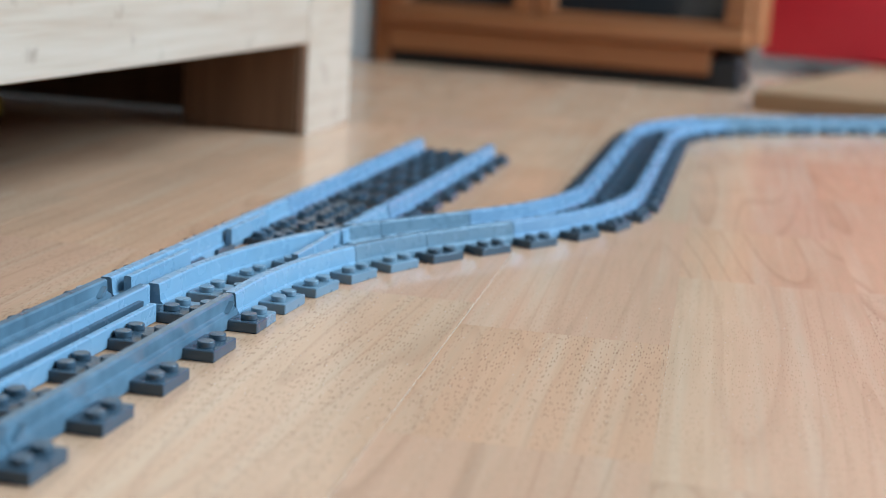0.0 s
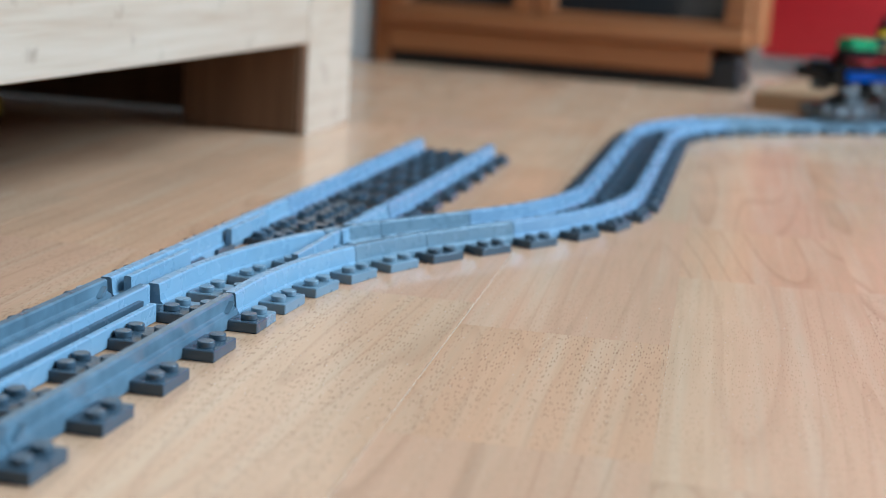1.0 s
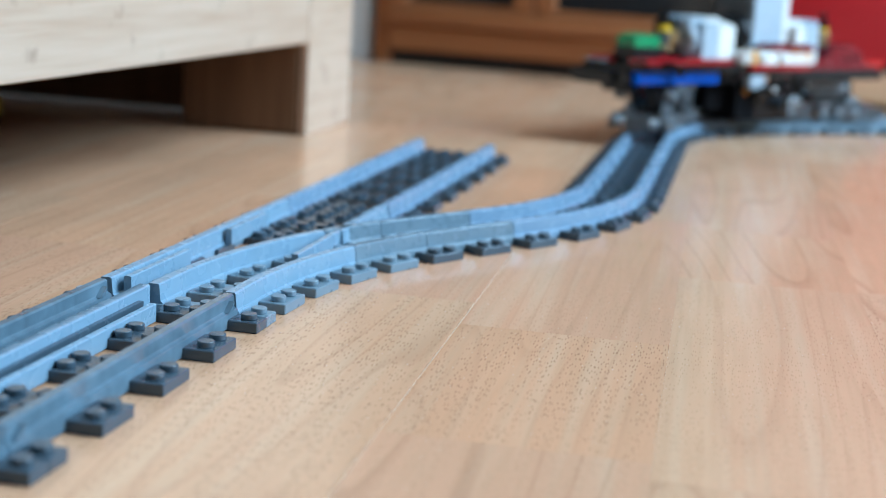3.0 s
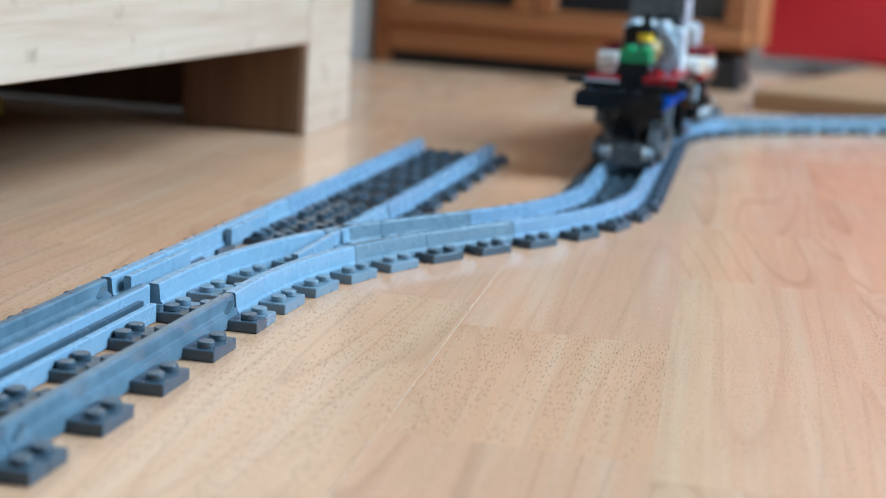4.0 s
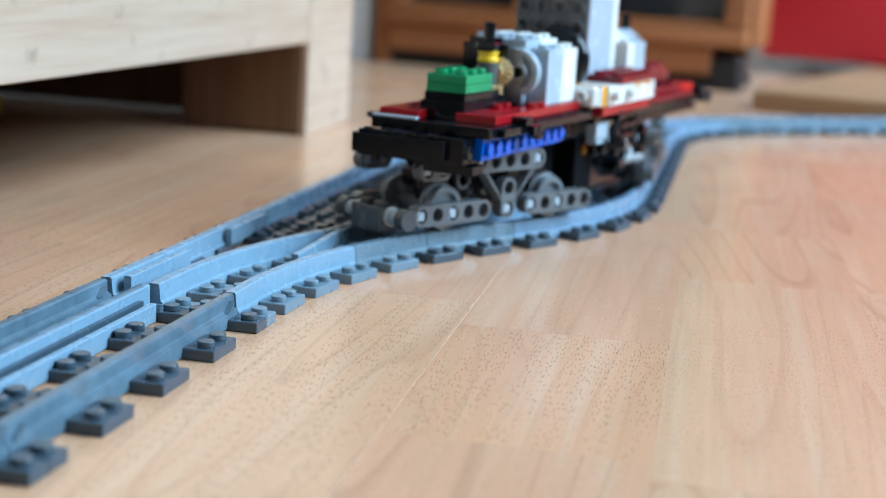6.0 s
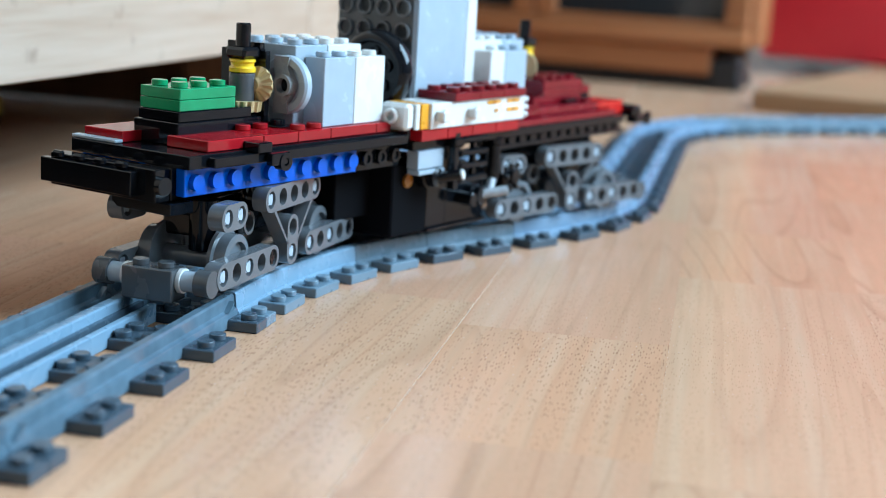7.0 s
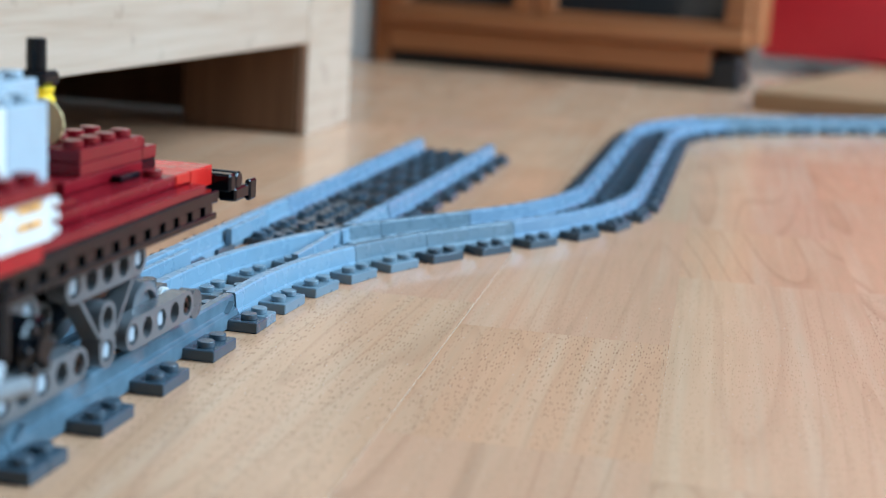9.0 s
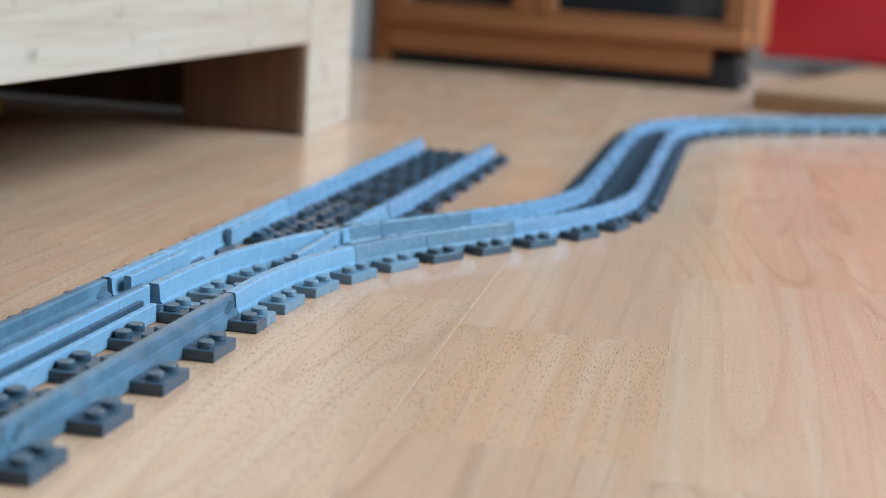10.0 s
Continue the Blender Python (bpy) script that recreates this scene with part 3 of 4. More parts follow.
def rim(bm, x, y, z, r0, r1, depth, sides=20):
    """A ring that stands out along x."""
    rings = []
    for rr, xx in ((r0, x), (r0, x + depth), (r1, x + depth), (r1, x)):
        rings.append([bm.verts.new((xx, y + rr * math.cos(2 * math.pi * k / sides), z + rr * math.sin(2 * math.pi * k / sides))) for k in range(sides)])
    for a in range(4):
        for k in range(sides):
            f = bm.faces.new((rings[a][k], rings[a][(k + 1) % sides], rings[(a + 1) % 4][(k + 1) % sides], rings[(a + 1) % 4][k]))
            f.smooth = a % 2 == 0
    return bm


def turned(profile, axis="x", sides=28):
    """A turned body from (along, radius) pairs round the axis."""
    bm, rings = bmesh.new(), []
    for d, r in profile:
        ring = []
        for k in range(sides):
            c, s = math.cos(2 * math.pi * k / sides) * r, math.sin(2 * math.pi * k / sides) * r
            ring.append(bm.verts.new({"x": (d, c, s), "y": (c, d, s), "z": (c, s, d)}[axis]))
        rings.append(ring)
    for a, b in zip(rings, rings[1:]):
        for k in range(sides):
            f = bm.faces.new((a[k], a[(k + 1) % sides], b[(k + 1) % sides], b[k]))
            f.smooth = True
    bm.faces.new(rings[0])
    bm.faces.new(rings[-1])
    return bm


def toothed(axis, r, width, teeth, cone=0.0):
    """A bevel gear."""
    bm = bmesh.new()
    n = teeth * 4
    rings = []
    for d, k0 in ((0.0, 0.80 - cone), (0.0, 1.0 - cone), (width, 1.0), (width, 0.3)):
        ring = []
        for k in range(n):
            q = r * k0 * (1.0 if k % 4 in (0, 1) or k0 < 0.5 else 0.86)
            c, s = math.cos(2 * math.pi * k / n) * q, math.sin(2 * math.pi * k / n) * q
            ring.append(bm.verts.new({"y": (c, d, s), "z": (c, s, d)}[axis]))
        rings.append(ring)
    for a, b in zip(rings, rings[1:]):
        for k in range(n):
            bm.faces.new((a[k], a[(k + 1) % n], b[(k + 1) % n], b[k]))
    bm.faces.new(rings[0])
    bm.faces.new(rings[-1])
    return bm


def bevel_gear(r, depth, teeth):
    """A bevel gear whose toothed cone faces down its y axis; depth: from the small end to the wide one."""
    bm, n, rings = bmesh.new(), teeth * 4, []
    for d, k0, cut in ((0.0, 0.18, 0.0), (-0.02, 0.34, 0.0), (0.22, 0.42, 0.0), (0.30, 0.50, 0.10), (0.62, 0.98, 0.34), (0.74, 1.0, 0.20), (1.0, 0.99, 0.0), (1.0, 0.3, 0.0)):
        ring = []
        for k in range(n):
            low = (0.0, 0.5, 1.0, 0.5)[k % 4] * cut
            a = 2 * math.pi * k / n
            ring.append(bm.verts.new((math.cos(a) * r * k0, (d + low) * depth, math.sin(a) * r * k0)))
        rings.append(ring)
    for a, b in zip(rings, rings[1:]):
        for k in range(n):
            bm.faces.new((a[k], a[(k + 1) % n], b[(k + 1) % n], b[k]))
    bm.faces.new(rings[0])
    bm.faces.new(rings[-1])
    return bm


def cross(bm, side, y, z):
    """A cross that stands for a dark axle hole, flush with the face of a side beam."""
    lo, hi = (0.0145, 0.0181) if side > 0 else (-0.0181, -0.0145)
    box(bm, lo, hi, y - 0.0021, y + 0.0021, z - 0.0007, z + 0.0007)
    return box(bm, lo, hi, y - 0.0007, y + 0.0007, z - 0.0021, z + 0.0021)


def cross_pin(side, y, z, parent):
    """A pale pin with four rounded lobes, set a little back in its hole."""
    bm = rod(bmesh.new(), side * 0.0145, y, z, 0.0015, side * 0.0036, "x", 14)
    for a in (-0.0013, 0.0013):
        for b in (-0.0013, 0.0013):
            rod(bm, side * 0.0145, y + a * 0.75, z + b * 0.75, 0.0008, side * 0.0034, "x", 10)
    return part("pin", bm, LIGHT_GREY, parent)


def build_bogie(train, name, front):
    """A four-wheeled bogie: side beams with holes, braced hangers, a buffer beam and two wheelsets."""
    bogie = part(name, box(bmesh.new(), -0.0105, 0.0105, -0.030, 0.030, 0.0235, 0.0305, 0.0008), BLACK, train, "black bogie frame with grey beams")
    bm = bmesh.new()
    rod(bm, 0, -0.034, 0.0345, 0.0036, 0.068, "y", 18)
    rod(bm, 0, 0.0, 0.030, 0.006, 0.0085, "z", 18)
    part("bolster", bm, BLACK, bogie)
    for y in (-0.034, 0.034):
        part("post", rod(bmesh.new(), 0.003, y * 0.85, 0.020, 0.0045, 0.015, "z", 18), BLACK, bogie)
    for side in (1, -1):
        def place_x(a, b):
            return (min(side * a, side * b), max(side * a, side * b))
        x0, x1 = place_x(0.0138, 0.0185)
        for y in (-0.0455, 0.0135):
            z = 0.0165
            arm = part("side_beam", beam(bmesh.new(), 5, x0, x1, y, z), MID_GREY, bogie, "grey beam with round holes")
            for k in (0, 2):
                cross_pin(side, y + STUD * k, z, arm)
            # black cross in place of the shade inside the last hole
            part("axle_end", cross(bmesh.new(), side, y + STUD * 4, z), BLACK, arm)
        bm = beam(bmesh.new(), 5, x0, x1, -0.0160, 0.0345)
        hanger = part("hanger", bm, MID_GREY, bogie, "grey triangular hanger with holes")
        part("foot", beam(bmesh.new(), 2, x0, x1, 0.0, 0.0240, upright=True), MID_GREY, hanger)
        for d in (-1, 1):
            bm = bmesh.new()
            prism(bm, ((d * 0.0145, 0.0312), (d * 0.0125, 0.0308), (d * 0.0022, 0.0185), (d * 0.0036, 0.0190)), x0, x1, lambda a, b, h: (h, a, b))
            part("strut", bm, MID_GREY, hanger)
        for y, z in ((-0.0160, 0.0345), (0.0160, 0.0345), (0.0, 0.0160)):
            cross_pin(side, y, z, hanger)
        for y in (-0.0435,):
            link = part("link", beam(bmesh.new(), 2, *place_x(0.0138, 0.0185), y, 0.0330), MID_GREY, bogie)
            for k in (0, 1):
                cross_pin(side, y + STUD * k, 0.0330, link)
        part("eye", rim(beam(bmesh.new(), 1, *place_x(0.011, 0.0125), -0.0195, 0.0275), side * 0.0125, -0.0195, 0.0275, 0.0026, 0.0036, side * 0.0006), DARK_GREY, bogie)
    # buffer beam
    ends = (-1,) if front else (1,)
    for e in ends:
        y = e * 0.0525
        bm = box(bmesh.new(), -0.008, 0.008, y - 0.004, y + 0.004, 0.0098, 0.0190, 0.0003)
        studs(bm, -0.008, y - 0.004, 2, 1, 0.0190)
        buffer = part("buffer_block", bm, DARK_GREY, bogie, "dark grey two-stud block")
        for side in (1, -1):
            bm = rod(bmesh.new(), side * 0.0082, y + e * -0.001, 0.0155, 0.0030, side * 0.0062, "x", 18)
            part("sleeve", bm, LIGHT_GREY, buffer)
            bm = rod(bmesh.new(), side * 0.0082, y + e * -0.001, 0.0155, 0.0036, side * 0.0012, "x", 18)
            part("collar", bm, WHITE, buffer)
            part("end_cap", rod(bmesh.new(), side * 0.0138, y + e * -0.001, 0.0155, 0.0039, side * 0.0045, "x", 18), DARK_GREY, buffer)
    wheels = []
    for y in (-0.0295, 0.0295):
        prof = [(-0.0150, 0.0), (-0.0150, 0.0030), (-0.0146, 0.0072), (-0.0142, 0.0082), (-0.0108, 0.0084), (-0.0104, 0.0097), (-0.0092, 0.0097), (-0.0088, 0.0030)]
        prof += [(0.0088, 0.0030), (0.0092, 0.0097), (0.0104, 0.0097), (0.0108, 0.0084), (0.0142, 0.0082), (0.0146, 0.0072), (0.0146, 0.0060), (0.0132, 0.0056), (0.0132, 0.0026), (0.0143, 0.0024), (0.0143, 0.0)]
        prof = [(d, max(r, 0.0002)) for d, r in prof]
        bm = turned(prof, "x", 32)
        w = part("wheelset", bm, CHROME, bogie, "grey plastic flanged wheelset")
        w.matrix_basis = pose(0, y, 0.0176)
        wheels.append((w, y))
    return bogie, wheels


def build_motor(train, y0, front):
    """A motor block with a studded top and a narrower box beside it; front: whether its drive faces the leading end."""
    d = 1 if front else -1

    def span(a, b):
        return (min(y0 + d * a, y0 + d * b), max(y0 + d * a, y0 + d * b))

    deep = 0.036 if front else 0.039
    motor = block("motor", (-0.0130, 0.0108, *span(0.002, 0.018), 0.0541, 0.0790), LIGHT_GREY, train, "light grey and white motor block with studs")
    block("motor_rear", (-0.0130, 0.0108, *span(0.0182, deep), 0.0541, 0.0790), WHITE, motor)
    for i in range(3):
        for j in range(5):
            y = y0 + d * (0.006 + j * STUD)
            if j * STUD + 0.0085 < deep:
                part("stud", rod(bmesh.new(), -0.0090 + i * STUD, y, 0.0790, 0.0024, 0.0017, sides=16, bevel=0.0002), LIGHT_GREY if j < 2 else WHITE, motor)
    # side boxes
    lo, hi = span(0.0065, 0.0225) if front else span(0.0125, 0.0285)
    brick("side_box", 0.0110, lo, 1, 2, 0.0541, 0.0757, LIGHT_GREY, motor, "light grey half of the box beside the motor")
    lo, hi = span(0.0227, 0.0387) if front else span(0.0287, 0.0390)
    if front:
        brick("side_box", 0.0110, lo, 1, 2, 0.0541, 0.0757, WHITE, motor, "white half of the box beside the motor")
    else:
        block("side_box", (0.0110, 0.0190, lo, hi, 0.0541, 0.0757), WHITE, motor, "white half of the box beside the motor")
        part("stud", rod(bmesh.new(), 0.0150, hi - 0.004, 0.0757, 0.0024, 0.0017, sides=16, bevel=0.0002), WHITE, motor)
    if front:
        # round drive face with its bearing, sunk between two shoulders
        face = y0 + 0.0018
        bm = turned([(0, 0.0002), (0, 0.0034), (-0.0040, 0.0034), (-0.0040, 0.0024), (-0.0008, 0.0024), (-0.0008, 0.0002)], "y", 24)
        bearing = part("bearing", bm, CAP_GREY, motor, m=pose(0.0100, face - 0.0012, 0.0668))
        # black disc draws the shade at the bottom of the bearing's hole
        part("socket", rod(bmesh.new(), 0.0100, face - 0.0026, 0.0668, 0.0023, 0.0002, "y", 20), BLACK, motor, "black disc standing for the shaded depth of the axle hole")
        bm = turned([(0.0, 0.0002), (0.0, 0.0092), (-0.0022, 0.0092), (-0.0030, 0.0086), (-0.0030, 0.0066), (-0.0020, 0.0060), (-0.0012, 0.0052), (-0.0012, 0.0002)], "y", 64)
        part("drive_plate", bm, LIGHT_GREY, motor, "round light grey drive plate", m=pose(0.0088, face, 0.0668))
        # the waisted yoke that carries the bearing
        for e in (1, -1):
            bm = bmesh.new()
            prism(bm, ((-0.0042, 0.0090 * e), (0.0018, 0.0088 * e), (0.0012, 0.0055 * e), (0.0030, 0.0020 * e), (-0.0034, 0.0020 * e), (-0.0042, 0.0050 * e)), face - 0.0036, face - 0.0010,
                  lambda a, b, h: (0.0096 + a, h, 0.0668 + b))
            part("yoke", bm, CAP_GREY, motor)
        bm = box(bmesh.new(), -0.0115, 0.0066, -0.0012, 0.0008, 0.0541, 0.0795)
        rim_edges = [e for e in bm.edges if abs(e.verts[0].co.y - e.verts[1].co.y) > 0.001 and e.verts[0].co.z > 0.07]
        bmesh.ops.bevel(bm, geom=rim_edges, offset=0.0024, segments=5, affect="EDGES")
        part("gear_bracket", bm, BLACK, train, "black upright gear bracket")
    # gear column
    cx, g = (0.001, y0 - 0.0115) if front else (-0.0030, 0.1790)
    column = part("gear_column", rod(bmesh.new(), 0, 0, 0.0615, 0.0040, 0.0088, "z", 24, bevel=0.0003), DARK_GREY, train, "dark grey column with yellow ring and black axle", m=pose(cx, g, 0))
    part("ring", turned([(0.0704, 0.0034), (0.0706, 0.0041), (0.0718, 0.0042), (0.0724, 0.0036), (0.0732, 0.0036), (0.0738, 0.0041), (0.0744, 0.0040), (0.0746, 0.003)], "z", 28), YELLOW, column, "yellow grooved ring")
    bm = box(bmesh.new(), -0.0040, 0.0040, -0.0040, 0.0040, 0.0747, 0.0782, 0.0009)
    rod(bm, 0, 0, 0.0780, 0.0023, 0.0075, "z", 14, bevel=0.0004)
    part("axle", bm, BLACK, column, "black axle end")
    part("gear", toothed("z", 0.0056, 0.0032, 14, 0.08), TAN, column, "tan bevel gear", m=pose(0.0012, 0, 0.0586))
    part("gear", bevel_gear(0.0056, 0.0028 * d, 14), TAN, column, "tan bevel gear", m=pose(0.0034, d * 0.0014, 0.0668))
    part("pedestal", box(bmesh.new(), -0.0035, 0.0035, -0.0035, 0.0035, 0.0508, 0.0577, 0.0003), BLACK, column)
    return motor


def build_train():
    train = thing("toy_train", pose(0, 0, 0), "toy train chassis of coloured building bricks on two bogies", "toy train")
    # deck
    deck = block("deck", (-0.0235, 0.0235, -0.0520, 0.0535, 0.0468, 0.0507), BLACK, train, "glossy black deck plates")
    block("deck_edge_plate", (0.0237, 0.0262, -0.0445, 0.0500, 0.0470, 0.0500), BLACK, deck)
    bm = box(bmesh.new(), -0.0255, 0.0255, 0.0602, 0.2200, 0.0440, 0.0472, 0.0003)
    rear = part("rear_deck", bm, BLACK, train, "black rear deck with a toothed lower edge")
    for side in (1, -1):
        for k in range(13):
            y = 0.1165 + k * STUD
            block("tooth", (side * 0.0215 - 0.0035, side * 0.0215 + 0.0035, y, y + 0.0048, 0.0416, 0.0439), BLACK, rear, bevel=0.0)
        block("sill", (side * 0.0215 - 0.0040, side * 0.0215 + 0.0038, 0.1150, 0.2195, 0.0398, 0.0415), BLACK, rear)
    # side-mounted studded strips
    for side in (1, -1):
        lo, hi = (0.0170, 0.0204) if side > 0 else (-0.0204, -0.0170)
        strip = part("blue_strip", box(bmesh.new(), lo, hi, -0.0505, 0.0293, 0.0386, 0.0466, 0.00025), BLUE, train, "blue strip with studs facing outward")
        for k in range(10):
            part("stud", rod(bmesh.new(), side * 0.0204, -0.0465 + STUD * k, 0.0426, 0.0024, side * 0.0018, "x", 18, bevel=0.0), BLUE, strip)
        strip = block("black_strip", (lo, hi, 0.0296, 0.0535, 0.0386, 0.0466), BLACK, train)
        for k in range(3):
            part("stud", rim(rod(bmesh.new(), side * 0.0204, 0.0336 + STUD * k, 0.0426, 0.0023, side * 0.0010, "x", 18), side * 0.0210, 0.0336 + STUD * k, 0.0426, 0.0014, 0.0024, side * 0.0010), BLACK, strip)
    # leading coupling beam
    beam_ob = block("coupling_beam", (-0.0255, 0.0165, -0.0580, -0.0522, 0.0372, 0.0466), BLACK, train, "black stepped coupling beam")
    block("step_plate", (-0.0265, 0.0100, -0.0610, -0.0582, 0.0385, 0.0455), BLACK, beam_ob)
    block("lower_plate", (-0.004, 0.0190, -0.0545, -0.0450, 0.0335, 0.0369), BLACK, beam_ob)
    part("round_stud", rod(bmesh.new(), 0.0165, -0.0560, 0.0420, 0.0026, 0.0020, "x", 18), BLACK, beam_ob)
    for k in range(4):
        block("clip", (-0.0225 + k * 0.0085, -0.0185 + k * 0.0085, -0.0605, -0.0585, 0.0456, 0.0478), BLACK, beam_ob, bevel=0.0006)
    block("corner_block", (0.0060, 0.0169, -0.0521, -0.0440, 0.0372, 0.0466), BLACK, beam_ob)
    block("grey_tile", (-0.0240, -0.0060, -0.0515, -0.0482, 0.0508, 0.0518), LIGHT_GREY, beam_ob)
    arm = block("side_clip", (-0.0300, -0.0237, -0.0330, -0.0270, 0.0470, 0.0500), BLACK, train, "small black clip arm on the deck edge", 0.0006)
    block("jaw", (-0.0360, -0.0301, -0.0325, -0.0285, 0.0475, 0.0498), BLACK, arm, bevel=0.0005)
    # edge clip
    clip = block("edge_clip", (0.0205, 0.0275, -0.0275, -0.0215, 0.0500, 0.0530), BLACK, train, "small black clip on the deck edge")
    part("jaw", rim(bmesh.new(), 0.0263, -0.0170, 0.0470, 0.0012, 0.0027, 0.0030, 14), BLACK, clip)
    block("arm", (0.0264, 0.0290, -0.0230, -0.0150, 0.0462, 0.0498), BLACK, clip)
    # red plates
    red = brick("red_plate", 0.0055, -0.0425, 2, 3, 0.0508, 0.0540, RED, train, "glossy red plates along the deck", skip=((0, 0), (0, 1), (0, 2), (1, 0), (1, 1), (1, 2)))
    brick("plate", 0.0055, -0.0183, 2, 2, 0.0508, 0.0540, RED, red, skip=((1, 0), (1, 1)))
    brick("plate", 0.0055, -0.0021, 2, 2, 0.0508, 0.0540, RED, red, skip=((0, 0), (0, 1)))
    brick("plate", 0.0055, 0.0141, 2, 3, 0.0508, 0.0540, RED, red, top=False)
    brick("plate", 0.0055, 0.0383, 2, 1, 0.0508, 0.0540, RED, red, top=False)
    brick("plate", -0.0225, -0.0480, 2, 3, 0.0508, 0.0540, RED, red, top=False)
    brick("plate", -0.0225, -0.0238, 2, 10, 0.0508, 0.0540, RED, red, top=False)
    brick("round_plate", 0.0055, -0.0021, 1, 1, 0.0541, 0.0546, BLACK, red)
    # green plates on a black block
    base = block("black_block", (-0.0098, 0.0080, -0.0405, -0.0040, 0.0508, 0.0574), BLACK, train, "black block under the green plates")
    block("upper_plate", (-0.0085, 0.0078, -0.0400, -0.0085, 0.0575, 0.0606), BLACK, base)
    green = brick("green_plate", -0.0080, -0.0400, 2, 3, 0.0607, 0.0639, GREEN, train, "two stacked bright green plates", top=False)
    brick("plate", -0.0080, -0.0400, 2, 3, 0.0640, 0.0672, GREEN, green)
    build_motor(train, 0.0060, True)
    build_motor(train, 0.1565, False)
    # round black drum
    prof = [(0.0010, 0.0002), (0.0010, 0.0030), (0.0016, 0.0034), (0.0016, 0.0098), (0.0008, 0.0104)]
    prof += [(0.0046 - 0.0040 * math.cos(radians(a)), 0.0108 + 0.0036 * math.sin(radians(a))) for a in range(10, 175, 15)] + [(0.0088, 0.0100), (0.0088, 0.0002)]
    drum = part("drum", turned(prof, "y", 72), BLACK, train, "large round black rubber drum", m=pose(0.0050, 0.0605, 0.0690))
    for k in range(6):
        a = radians(60 * k + 20)
        part("ring", turned([(0.0016, 0.0016), (0.0006, 0.0016), (0.0006, 0.0023), (0.0016, 0.0023)], "y", 20), BLACK, drum, m=pose(0.0068 * math.cos(a), 0, 0.0068 * math.sin(a)))
    # tall battery box
    y0, y1 = 0.0722, 0.1065
    tall = block("battery_box", (-0.0178, 0.0145, y0 + 0.0032, y1, 0.0541, 0.1010), LIGHT_GREY, train, "tall grey and white battery box")
    grid = block("ring_plate", (-0.0178, 0.0145, y0, y0 + 0.0031, 0.0541, 0.1010), DARK_GREY, tall, "dark grey plate with hollow rings")
    for i in range(4):
        for j in range(6):
            x, z = -0.0140 + i * 0.0081, 0.0587 + j * 0.0080
            bm = turned([(0, 0.0022), (-0.0010, 0.0022), (-0.0013, 0.0025), (-0.0013, 0.0030), (-0.0010, 0.0033), (0, 0.0033)], "y", 24)
            part("ring", bm, MID_GREY, grid, m=pose(x, y0, z))
    block("white_back", (-0.0178, 0.0145, y1 + 0.0002, y1 + 0.0065, 0.0541, 0.1000), WHITE, tall, "white rear plate")
    # white side body with dark red plate
    wing = block("side_tray", (0.0237, 0.0288, 0.0602, 0.0760, 0.0475, 0.0513), RED, train, "red plates under the white side body")
    for y in (0.0762, 0.0922, 0.1082):
        block("plate", (0.0237, 0.0288, y, y + 0.0158, 0.0475, 0.0513), RED, wing)
    white = block("white_body", (0.0147, 0.0294, 0.0645, 0.1265, 0.0515, 0.0602), WHITE, train, "white side body with orange stripes")
    block("end_block", (0.0165, 0.0275, 0.0522, 0.0572, 0.0515, 0.0602), WHITE, white, bevel=0.0011)
    part("end_stud", turned([(0, 0.0014), (-0.0014, 0.0014), (-0.0017, 0.0017), (-0.0017, 0.0024), (-0.0014, 0.0027), (0, 0.0027)], "y", 24), WHITE, white, m=pose(0.0218, 0.0522, 0.0560))
    block("end_slab", (0.0150, 0.0280, 0.0574, 0.0596, 0.0515, 0.0600), WHITE, white)
    # thin black sheet stands for the shade between end block and slab
    block("dark_gap", (0.0166, 0.0270, 0.05725, 0.05738, 0.0515, 0.0596), BLACK, white, bevel=0.0)
    block("orange_band", (0.0150, 0.0284, 0.0598, 0.0643, 0.0515, 0.0601), ORANGE, white, "orange band")
    for y in (0.0668, 0.0868):
        lug = block("lug", (0.0295, 0.0330, y, y + 0.0036, 0.0540, 0.0576), WHITE, white, bevel=0.0004)
        block("lug_step", (0.0295, 0.0308, y + 0.0037, y + 0.0065, 0.0536, 0.0580), WHITE, lug, bevel=0.0003)
    for y, z, length in ((0.1000, 0.0582, 0.0085), (0.1135, 0.0582, 0.0085), (0.1135, 0.0550, 0.0085), (0.1050, 0.0550, 0.0022)):
        mark = block("orange_mark", (0.02945, 0.0297, y, y + length, z, z + 0.0013), ORANGE, white, bevel=0.0)
        block("slot", (0.02975, 0.0298, y + length * 0.35, y + length * 0.6, z + 0.0004, z + 0.0008), DARK_RED, mark, bevel=0.0)
    for z in (0.0520, 0.0548, 0.0576):
        block("fin", (0.0150, 0.0298, 0.1266, 0.1292, z, z + 0.0020), WHITE, white, bevel=0.0006)
    roof = brick("roof_plate", 0.0147, 0.0770, 2, 2, 0.0603, 0.0632, DARK_RED, train, "dark red plates with two rows of studs")
    brick("plate", 0.0147, 0.0930, 2, 2, 0.0603, 0.0632, DARK_RED, roof)
    brick("plate", 0.0147, 0.1090, 2, 2, 0.0603, 0.0632, DARK_RED, roof)
    mirror = block("far_side_body", (-0.0330, -0.0182, 0.0600, 0.1240, 0.0508, 0.0602), WHITE, train, "white body on the far side of the deck")
    block("red_plate", (-0.0330, -0.0182, 0.0760, 0.1220, 0.0603, 0.0632), DARK_RED, mirror, "dark red plate")
    block("end_block", (-0.0310, -0.0200, 0.0530, 0.0599, 0.0515, 0.0602), WHITE, mirror, bevel=0.0011)
